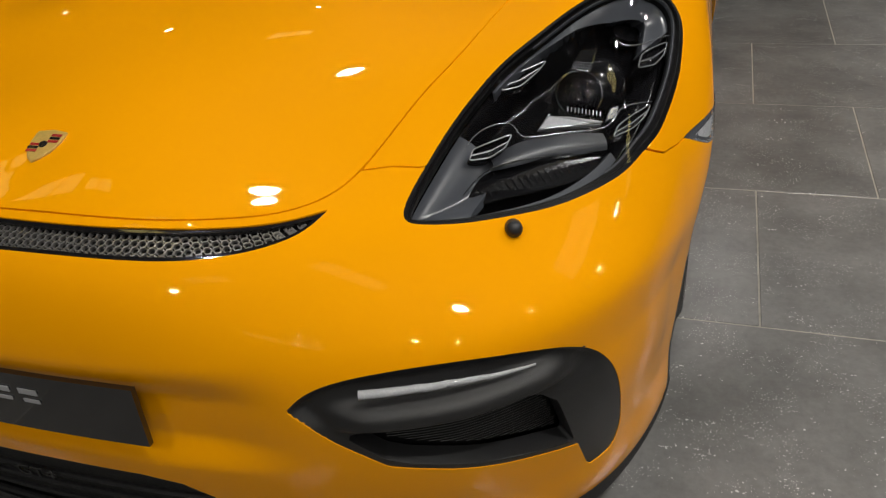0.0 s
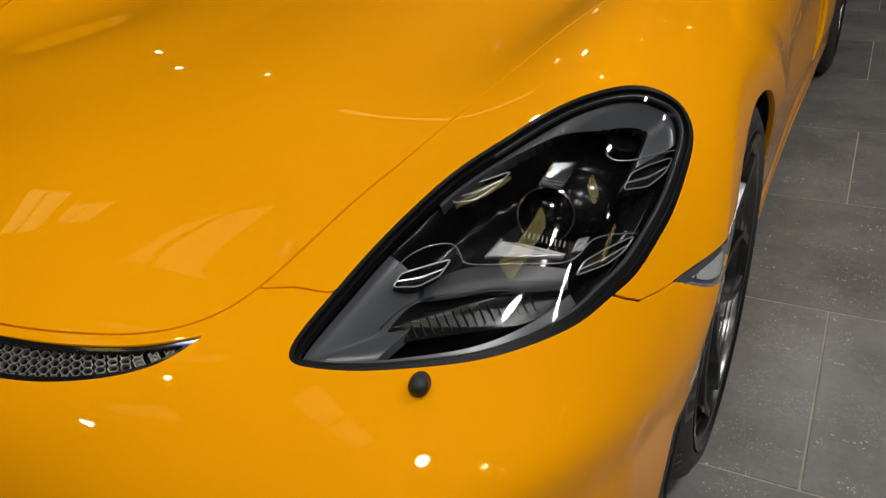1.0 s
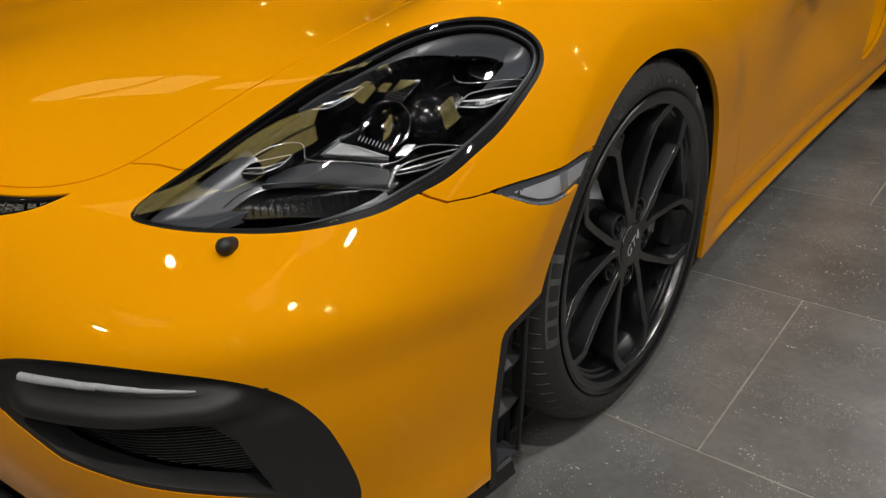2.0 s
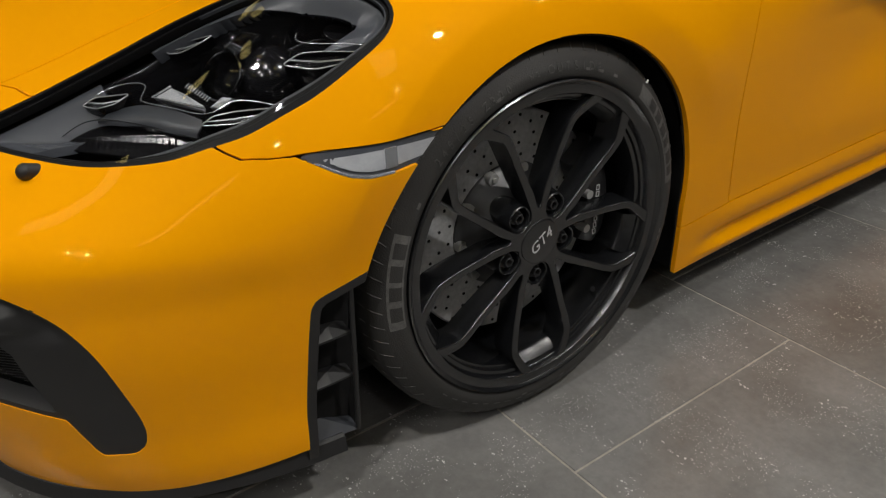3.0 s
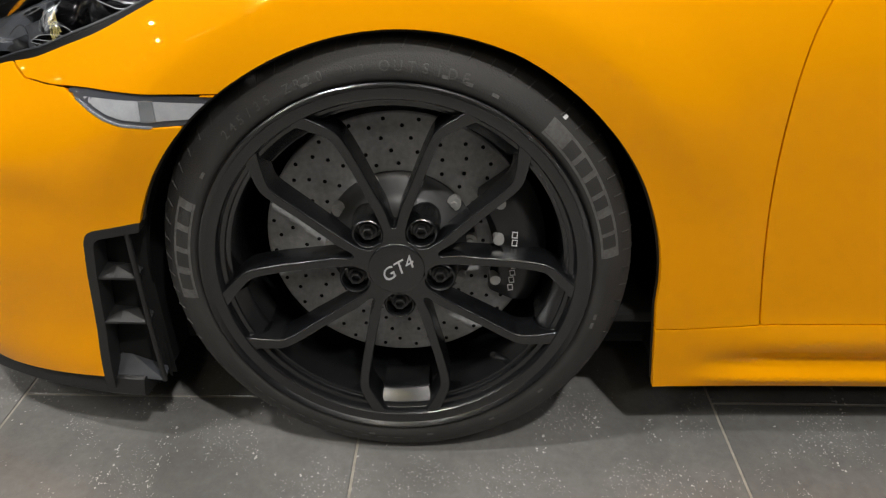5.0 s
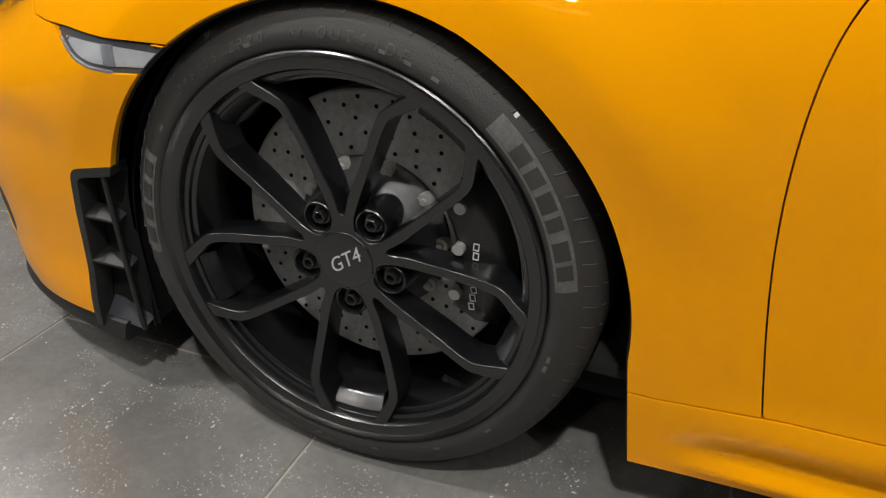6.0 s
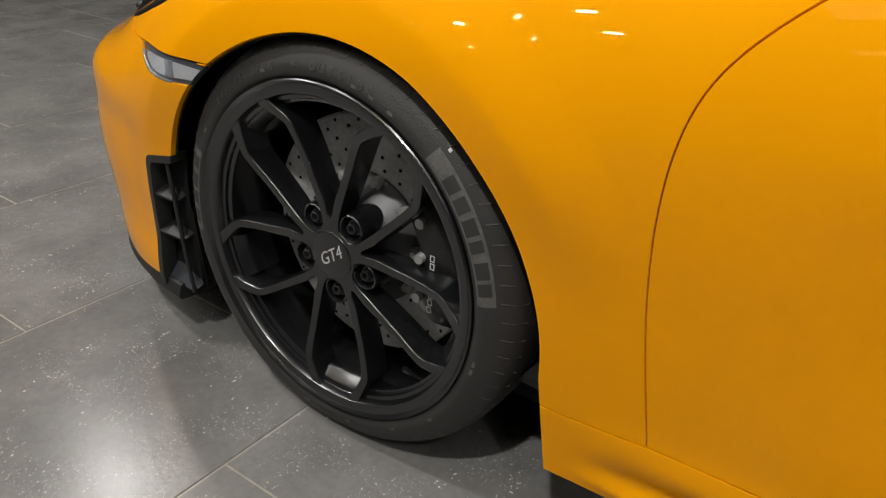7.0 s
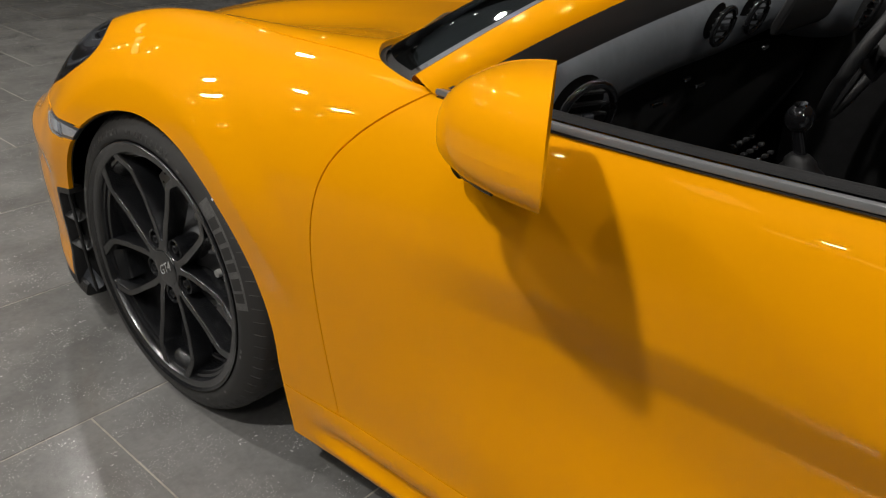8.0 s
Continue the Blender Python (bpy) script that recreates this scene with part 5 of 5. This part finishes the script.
bm = bmesh.new()
box(bm, (1.36, .03, .60), pose(0, 2.22, .60, -12), .01)
part("rear_bulkhead", bm, CARPET, car)
bm = bmesh.new()
box(bm, (1.44, .06, .58), pose(0, 3.33, .55), .025)
part("rear_bumper", bm, PAINT, car)

# door trim: belt strip, inner card
for s in (1, -1):
    belt = curve([(.789, .692, .850), (.800, .75, .853), (.809, .82, .855), (.815, .92, .857), (.818, 1.1, .861), (.818, 1.4, .873), (.812, 1.7, .885)], 36)
    for name, mat, prof in (("belt_strip", GLOSS, [(.001, -.005), (.003, -.003), (.003, -.001), (.000, .001), (-.006, .001)]), ("belt_chrome", STRIP, [(.000, .000), (.0040, .001), (.0055, .005), (.004, .009), (-.001, .0105), (-.006, .009)]), ("window_channel", CARPET, [(-.004, .012), (-.008, .016), (-.014, .017), (-.018, .012), (-.024, .016), (-.032, .014), (-.040, .004), (-.040, -.06)])):
        loft([[Vector((s * (x + a), y, z + b)) for a, b in prof] for x, y, z in belt], mat, name, label={"belt_strip": "black belt strip along the window", "belt_chrome": "satin grey strip", "window_channel": ""}[name], smooth=50)
    loft([[Vector((s * (.765 - dx), y, z)) for dx, z in ((.0, .84), (.01, .80), (.03, .70), (.045, .55), (.03, .40), (.01, .25))] for y in np.linspace(.70, 1.75, 12)], CARPET, "door_card", smooth=60)

# dashboard: leather roll across the car over a dark fascia
roll = []
for x in np.linspace(-.74, .74, 41):
    hump = .05 * math.exp(-((x + .36) / .17) ** 2)
    yy = .80 - .10 * (1 - (x / .74) ** 2)
    prof = [(-.36, .015), (-.2, .034), (-.08, .042), (-.03, .038), (.004, .022), (.020, -.004), (.026, -.040), (.022, -.075), (.004, -.102), (-.030, -.114), (-.07, -.116)]
    reach = float(np.interp(abs(x), base_line[:, 0], base_line[:, 1])) + .05 - yy
    prof = [(max(a, reach + .004 * k), b - .02 * (k < 2)) for k, (a, b) in enumerate(prof)]
    roll.append([(x, yy + a + hump * .6 * (a > -.1), .852 + .022 * (1 - (x / .74) ** 2) + b + hump) for a, b in prof])
loft(roll, LEATHER, "dashboard", label="dark grey leather dashboard roll")
dash = loft([[(x, .74 - .10 * (1 - (x / .74) ** 2) + a, z) for a, z in ((-.02, .745), (-.01, .70), (-.02, .62), (-.08, .50), (-.16, .36))] for x in np.linspace(-.74, .74, 31)], CARPET, "fascia", label="black lower fascia")
bm = bmesh.new()
tube(bm, [(x, .745 - .10 * (1 - (x / .74) ** 2), .715) for x in np.linspace(.30, .70, 12)], .0035, 6)
part("fascia_strip", bm, LAMP_GREY, car)


def air_vent(x, y, z, tilt, sx, k0=1.0):
    bm = bmesh.new()
    m = Matrix.Translation((x, y, z)) @ Euler((radians(-16), 0, radians(tilt))).to_matrix().to_4x4()
    oval = [(.040 * k0 * math.cos(a), 0, .056 * k0 * math.sin(a)) for a in np.linspace(0, 2 * math.pi, 29)[:-1]]
    tube(bm, [m @ Vector((p[0] * sx, .012, p[2])) for p in oval], .006, 8, closed=True)
    vent = part("air_vent", bm, GLOSS, car, "oval slatted air vent", smooth=50)
    bm = bmesh.new()
    bm.faces.new([bm.verts.new(m @ Vector((p[0] * sx, -.012, p[2]))) for p in oval])
    part("vent_back", bm, UNDER, vent)
    for k in range(5):
        h = (-.038 + .019 * k) * k0
        half = .031 * k0 * sx * math.sqrt(max(.1, 1 - (h / (.056 * k0)) ** 2))
        bm = bmesh.new()
        box(bm, (2 * half, .016, .0035), m @ pose(0, .006, h, 24), .001)
        part("vent_slat", bm, TRIM, vent)
    bm = bmesh.new()
    box(bm, (.018, .010, .012), m @ pose(0, .014, 0), .003)
    part("vent_tab", bm, LAMP_GREY, vent)


air_vent(.672, .852, .838, -22, 1.15, .92)
air_vent(.012, .752, .862, -12, .95, .70)
air_vent(-.160, .752, .864, -12, .95, .70)
air_vent(-.672, .852, .838, 22, 1.15, .92)
# centre console, gear lever
bm = bmesh.new()
box(bm, (.24, .80, .10), pose(0, 1.10, .52, 14), .02)
part("centre_console", bm, CARPET, car, smooth=40)
bm = bmesh.new()
tube(bm, [(.03, .99, .57), (.035, .975, .64), (.044, .957, .70)], [.018, .012, .011], 12)
lever = part("gear_lever", bm, GLOSS, car, "black gear lever with polished knob", smooth=50)
bm = bmesh.new()
bmesh.ops.create_uvsphere(bm, u_segments=20, v_segments=14, radius=.025, matrix=pose(.044, .957, .722) @ Matrix.Diagonal((1, 1.1, 1.15, 1)))
part("lever_knob", bm, GLOSS, lever, "black polished knob", smooth=60)
bm = bmesh.new()
rod(bm, (.0455, .9545, .747), (.046, .954, .7505), .013, .012, 20)
part("knob_cap", bm, CHROME, lever, "bright cap on the knob", smooth=40)
bm = bmesh.new()
sweep(bm, 9, lambda i: [Vector((.03 + .0015 * i, .99 - .002 * i, .565 + .011 * i)) + Vector(((.062 - .0055 * i + .004 * (i % 2)) * math.cos(a), (.075 - .007 * i + .004 * (i % 2)) * math.sin(a), 0)) for a in np.linspace(0, 2 * math.pi, 25)[:-1]])
bmesh.ops.recalc_face_normals(bm, faces=bm.faces)
part("lever_boot", bm, TRIM, lever, "pleated black boot", smooth=50)
bm = bmesh.new()
tube(bm, [(.03 + .072 * math.cos(a), .99 + .085 * math.sin(a), .572) for a in np.linspace(0, 2 * math.pi, 33)[:-1]], .004, 8, closed=True)
part("boot_ring", bm, CHROME, lever, "bright ring round the boot", smooth=60)
for k in range(12):
    bm = bmesh.new()
    box(bm, (.014, .012, .008), pose(.085 - .03 * (k % 4), .86 + .022 * (k // 4), .650 - .012 * (k // 4), 14), .003)
    part("console_button", bm, CHROME if k % 3 == 0 else TRIM, car)
# bright trim strips on the fascia and the column stalks
for x, y, z, w_ in ((.10, .690, .700, .05), (-.10, .690, .705, .05), (-.20, .78, .79, .03), (.02, .71, .742, .03)):
    bm = bmesh.new()
    box(bm, (w_, .008, .010), pose(x, y, z, 10), .003)
    part("fascia_trim", bm, CHROME, car, "small bright trim piece")
# steering wheel on the far side
bm = bmesh.new()
m = pose(-.37, .97, .80, 68)
tube(bm, [m @ Vector((.180 * math.cos(a), .180 * math.sin(a), 0)) for a in np.linspace(0, 2 * math.pi, 41)[:-1]], .015, 10, closed=True)
sw = part("steering_wheel", bm, TRIM, car, "dark leather steering wheel", smooth=60)
bm = bmesh.new()
bmesh.ops.create_cone(bm, cap_ends=True, segments=24, radius1=.07, radius2=.055, depth=.05, matrix=m @ pose(0, 0, -.01))
for a in (0, 180, 270):
    box(bm, (.12, .03, .012), m @ pose(0, 0, 0, 0, 0, a) @ pose(.11, 0, 0), .004)
part("wheel_boss", bm, TRIM, sw, smooth=40)
bm = bmesh.new()
box(bm, (.03, .02, .03), m @ pose(.09, 0, .01), .004)
part("wheel_switch", bm, CHROME, sw)
bm = bmesh.new()
box(bm, (.34, .03, .10), pose(-.37, .80, .86, -20), .02)
part("instrument_pod", bm, CARPET, car, smooth=40)
# seats
for x in (.38, -.38):
    bm = bmesh.new()
    box(bm, (.48, .52, .14), pose(x, 1.36, .38, 8), .05, 4)
    seat = part("seat", bm, LEATHER, car, "black bucket seat", smooth=50)
    bm = bmesh.new()
    box(bm, (.46, .13, .72), pose(x, 1.74, .72, -18), .055, 4)
    part("backrest", bm, LEATHER, seat, smooth=50)

# door mirrors
def mirror_point(s, a, t, grow=1.0, back=0.0):
    """A point of the mirror shell: a round its rim, t from the open rear (0) to the rounded front (1)."""
    ca, sa = math.cos(a), math.sin(a)
    k = math.cos(t * math.pi / 2) ** .62
    ex = .092 * math.copysign(abs(ca) ** .72, ca) * grow
    ez = (.069 if sa > 0 else .050) * math.copysign(abs(sa) ** .80, sa) * grow
    x = .985 + ex * k * (1 - .10 * t) - .035 * t
    y = 1.004 + .62 * (ex * k) * (1 - t) - .142 * math.sin(t * math.pi / 2) + back
    return Vector((s * x, y, .909 + ez * k - .022 * t))


for s in (1, -1):
    shell = [[mirror_point(s, a, t) for a in np.linspace(0, 2 * math.pi, 49)] for t in np.linspace(0, 1, 26)]
    mirror = loft(shell, PAINT, "door_mirror", label="yellow door mirror shell with a black lower strip", smooth=70)
    bm = bmesh.new()
    bm.faces.new([bm.verts.new(mirror_point(s, a, 0, .96, -.006)) for a in np.linspace(0, 2 * math.pi, 49)[:-1]])
    part("mirror_glass", bm, CHROME, mirror, "mirror glass")
    bm = bmesh.new()
    tube(bm, [mirror_point(s, radians(a), t) + Vector((0, 0, -.001)) for a, t in zip(np.linspace(250, 306, 24), np.linspace(.92, .24, 24))], [.002 + .0045 * math.sin(k / 23 * math.pi) for k in range(24)], 8)
    part("mirror_trim", bm, TRIM, mirror, "black strip under the mirror", smooth=60)
    bm = bmesh.new()
    foot = [Vector((s * p[0], p[1], p[2])) for p in curve([(.838, .836, .798), (.875, .846, .808), (.915, .868, .832), (.950, .900, .868)], 14)]
    sweep(bm, 14, lambda i: [foot[i] + Vector((0, (.047 - .0010 * i) * math.copysign(abs(math.cos(a)) ** .7, math.cos(a)), .026 * math.copysign(abs(math.sin(a)) ** .8, math.sin(a)))) for a in np.linspace(0, 2 * math.pi, 29)[:-1]])
    bmesh.ops.recalc_face_normals(bm, faces=bm.faces)
    cap_ = bmesh.new()
    sweep(cap_, 5, lambda i: [foot[i + 1] + Vector((s * .001, -.003, -.001)) + Vector((0, .0465 * math.copysign(abs(math.cos(a)) ** .7, math.cos(a)), .0265 * math.copysign(abs(math.sin(a)) ** .8, math.sin(a)))) for a in np.linspace(radians(125), radians(235), 15)], caps=False)
    part("foot_cover", cap_, TRIM, mirror, "black cover on the mirror foot", smooth=60)
    # foot is black to stand in for the shade under the shell
    part("mirror_foot", bm, TRIM, mirror, "mirror foot, black in place of shade", smooth=60)

# ---- showroom ----
def tile_material():
    m = bpy.data.materials.new("grey_stone_tile")
    m.use_nodes = True
    nt = m.node_tree
    b = nt.nodes["Principled BSDF"]
    co, oi = nt.nodes.new("ShaderNodeNewGeometry"), nt.nodes.new("ShaderNodeObjectInfo")

    def noise_(scale, detail, rough=0.6):
        n = nt.nodes.new("ShaderNodeTexNoise")
        n.inputs["Scale"].default_value, n.inputs["Detail"].default_value, n.inputs["Roughness"].default_value = scale, detail, rough
        nt.links.new(co.outputs["Position"], n.inputs["Vector"])
        return n

    def math_(op, a, c):
        n = nt.nodes.new("ShaderNodeMath")
        n.operation = op
        for k, v in enumerate((a, c)):
            if isinstance(v, (int, float)):
                n.inputs[k].default_value = v
            else:
                nt.links.new(v, n.inputs[k])
        return n.outputs[0]
    cloud, grain, fleck = noise_(3.5, 6), noise_(60, 5, 0.7), noise_(230, 3, 0.6)
    ramp = nt.nodes.new("ShaderNodeMapRange")
    ramp.inputs["From Min"].default_value, ramp.inputs["From Max"].default_value = 0.3, 0.7
    ramp.inputs["To Min"].default_value, ramp.inputs["To Max"].default_value = 0.120, 0.210
    nt.links.new(cloud.outputs["Fac"], ramp.inputs["Value"])
    base = math_("MULTIPLY", ramp.outputs[0], math_("ADD", math_("MULTIPLY", grain.outputs["Fac"], 0.5), 0.75))
    base = math_("MULTIPLY", base, math_("ADD", math_("MULTIPLY", oi.outputs["Random"], 0.22), 0.89))
    patch = noise_(9, 4)
    where = math_("MULTIPLY", math_("GREATER_THAN", patch.outputs["Fac"], 0.52), math_("GREATER_THAN", fleck.outputs["Fac"], 0.64))
    crumb, zone = noise_(85, 2, 0.5), noise_(2.2, 3)
    drawn = nt.nodes.new("ShaderNodeMapping")
    drawn.inputs["Rotation"].default_value = (0, 0, radians(38))
    drawn.inputs["Scale"].default_value = (3.0, 11.0, 1.0)
    nt.links.new(co.outputs["Position"], drawn.inputs["Vector"])
    streak = noise_(1.6, 4)
    nt.links.new(drawn.outputs["Vector"], streak.inputs["Vector"])
    chip = noise_(130, 2, 0.5)
    big = math_("MULTIPLY", math_("GREATER_THAN", zone.outputs["Fac"], 0.50), math_("GREATER_THAN", crumb.outputs["Fac"], 0.725))
    where = math_("MAXIMUM", where, big)
    where = math_("MAXIMUM", where, math_("MULTIPLY", math_("GREATER_THAN", streak.outputs["Fac"], 0.615), math_("GREATER_THAN", chip.outputs["Fac"], 0.635)))
    base = math_("ADD", base, math_("MULTIPLY", where, 0.36))
    comb = nt.nodes.new("ShaderNodeCombineColor")
    for k, f in enumerate((1.02, 1.0, 0.965)):
        nt.links.new(math_("MULTIPLY", base, f), comb.inputs[k])
    nt.links.new(comb.outputs[0], b.inputs["Base Color"])
    rr = nt.nodes.new("ShaderNodeMapRange")
    rr.inputs["To Min"].default_value, rr.inputs["To Max"].default_value = 0.10, 0.30
    nt.links.new(grain.outputs["Fac"], rr.inputs["Value"])
    nt.links.new(rr.outputs[0], b.inputs["Roughness"])
    bp = nt.nodes.new("ShaderNodeBump")
    bp.inputs["Strength"].default_value, bp.inputs["Distance"].default_value = 0.35, 0.0015
    nt.links.new(math_("ADD", grain.outputs["Fac"], math_("MULTIPLY", cloud.outputs["Fac"], 2.0)), bp.inputs["Height"])
    nt.links.new(bp.outputs[0], b.inputs["Normal"])
    return m


TILE = tile_material()
GROUT = material("pale_grout", (0.30, 0.28, 0.24), 0.85, 0, 0, 0.2, 60, 0.3, 400)
WALL = material("dark_grey_wall", (0.11, 0.11, 0.113), 0.7, 0, 0, 0.05, 10, 0.1, 200)
CEIL = material("dark_ceiling", (0.055, 0.055, 0.057), 0.8, 0, 0, 0.08, 6)
FRAME = material("dark_metal_frame", (0.04, 0.04, 0.042), 0.5, 0.4, 0, 0.05, 20)


def flat(name, x0, x1, y0, y1, z, mat, thick=.05):
    bm = bmesh.new()
    box(bm, (x1 - x0, y1 - y0, thick), pose((x0 + x1) / 2, (y0 + y1) / 2, z - thick / 2))
    return part(name, bm, mat, None)


X0, X1, Y0, Y1 = -8.0, 8.0, -9.0, 11.0
floor = tagged(flat("floor", X0, X1, Y0, Y1, -.0016, GROUT), "grey stone tile floor with pale joints", "floor", kind="structure")
for name, x0, x1, y0, y1 in (("wall_north", X0, X1, Y1, Y1 + .2), ("wall_south", X0, X1, Y0 - .2, Y0), ("wall_east", X1, X1 + .2, Y0, Y1), ("wall_west", X0 - .2, X0, Y0, Y1)):
    bm = bmesh.new()
    box(bm, (x1 - x0, y1 - y0, CEILING), pose((x0 + x1) / 2, (y0 + y1) / 2, CEILING / 2))
    tagged(part(name, bm, WALL, None), "plain dark grey showroom wall", "wall", kind="structure")
tagged(flat("ceiling", X0, X1, Y0, Y1, CEILING + .15, CEIL, .1), "dark showroom ceiling", "ceiling", kind="structure")

LAMP_BODY = material("white_lamp_ring", (0.7, 0.7, 0.7), 0.4)
for x, y, watts, wide in LAMPS:
    bm = bmesh.new()
    prof = [(wide / 2 + q, h) for q, h in ((.030, .0), (.032, .05), (.015, .05), (.008, .012), (.005, 0.0))]
    cols = [[bm.verts.new((x + r * math.cos(a), y + r * math.sin(a), CEILING - .02 + h)) for r, h in prof] for a in np.linspace(0, 2 * math.pi, 33)[:-1]]
    for i in range(32):
        for j in range(4):
            bm.faces.new((cols[i][j], cols[(i + 1) % 32][j], cols[(i + 1) % 32][j + 1], cols[i][j + 1]))
    fixture = tagged(part("ceiling_downlight", bm, LAMP_BODY, None, smooth=40), "round white ceiling downlight, lit", "ceiling lamp", "showroom downlights")
    li = bpy.data.lights.new("downlight", "AREA")
    li.shape, li.size, li.energy, li.color = "DISK", wide, watts, (1.0, .97, .925)
    ob = new("downlight", li)
    ob.matrix_world = Matrix.Translation((x, y, CEILING - .015))

# small spots in rows, far round the car
SPOT_GLOW = material("lit_spot_lens", (1.0, .96, .88), 0.5, emit=70.0)
SPOTS = [((-5.2, -3.6, -2.2, 1.0, 3.4, 5.6, 6.8)[k % 7] + .17 * (k // 7), (-7.2, -4.9, 3.2, 6.4)[k // 7] + .23 * (k % 3)) for k in range(26)]
SPOTS += [(x, -4.4 - .95 * k) for x in (.92, 3.8) for k in range(5)]
for x, y in SPOTS:
    bm = bmesh.new()
    rod(bm, (x, y, CEILING + .05), (x, y, CEILING - .06), .045, .045, 14)
    spot = tagged(part("ceiling_spot", bm, FRAME, None, smooth=40), "small dark ceiling spot lamp, lit", "ceiling lamp", "small ceiling spots")
    bm = bmesh.new()
    rod(bm, (x, y, CEILING - .060), (x, y, CEILING - .066), .034, .030, 14)
    part("spot_lens", bm, SPOT_GLOW, spot, "bright lens")

# roof lights: framed pairs of bright panes
GLOW = material("daylight_pane", (1.0, .80, .28), 0.5, emit=3.6)
for x, y, rot, k in ((-2.6, .1, 0, .7), (-1.85, .07, 0, .35), (-1.0, -.22, 0, .30), (0.0, -2.4, 40, .55), (5.4, .0, 90, .8), (4.2, -2.8, 60, .7), (.8, -5.6, 0, 1), (-1.6, 2.2, 0, .35), (-.30, -.80, -5, .42), (2.9, -.14, 0, .75), (1.0, -1.40, -20, .45), (-1.0, -.80, -27, .6)):
    m = pose(x, y, CEILING, 0, 0, rot)
    bm = bmesh.new()
    for a, b, sx, sy in ((0, .27, 1.2, .04), (0, -.27, 1.2, .04), (-.58, 0, .04, .5), (.58, 0, .04, .5), (0, 0, .06, .5)):
        box(bm, (sx * k, sy * k, .08), m @ pose(a * k, b * k, .035))
    win = tagged(part("roof_light", bm, FRAME, None), "framed ceiling light panel with two bright panes", "ceiling light", "ceiling light panels")
    for a in (-.295, .295):
        bm = bmesh.new()
        box(bm, (.53 * k, .50 * k, .02), m @ pose(a * k, 0, .02))
        part("light_pane", bm, GLOW, win, "bright pane")

# floor tiles, half-lapped
bm = bmesh.new()
S = .612
box(bm, (S - .0045, S - .0045, .012), pose(0, 0, -.006), .0012, 1)
tile_mesh = bpy.data.meshes.new("tile")
bm.to_mesh(tile_mesh)
bm.free()
tile_mesh.materials.append(TILE)
near, far = [], []
for j in range(-14, 18):
    y0 = -.075 + S * j
    for i in range(-14, 14):
        x0 = 1.042 + S * i + (S / 2 if j % 2 else 0)
        cx_, cy_ = x0 + S / 2, y0 + S / 2
        if X0 < cx_ < X1 and Y0 < cy_ < Y1:
            (near if -2.5 < cx_ < 4.5 and -4.5 < cy_ < 5.0 else far).append((cx_, cy_))
for cx_, cy_ in near[:300]:
    ob = new("tile", tile_mesh)
    ob.location = (cx_, cy_, 0)
    ob.parent = floor
vs, fs = [], []
for cx_, cy_ in far + near[300:]:
    h = (S - .0045) / 2
    n0 = len(vs)
    vs += [(cx_ - h, cy_ - h, 0), (cx_ + h, cy_ - h, 0), (cx_ + h, cy_ + h, 0), (cx_ - h, cy_ + h, 0)]
    fs.append((n0, n0 + 1, n0 + 2, n0 + 3))
tagged(link("tile_field", vs, fs, TILE, floor, smooth=False), kind="stuff")
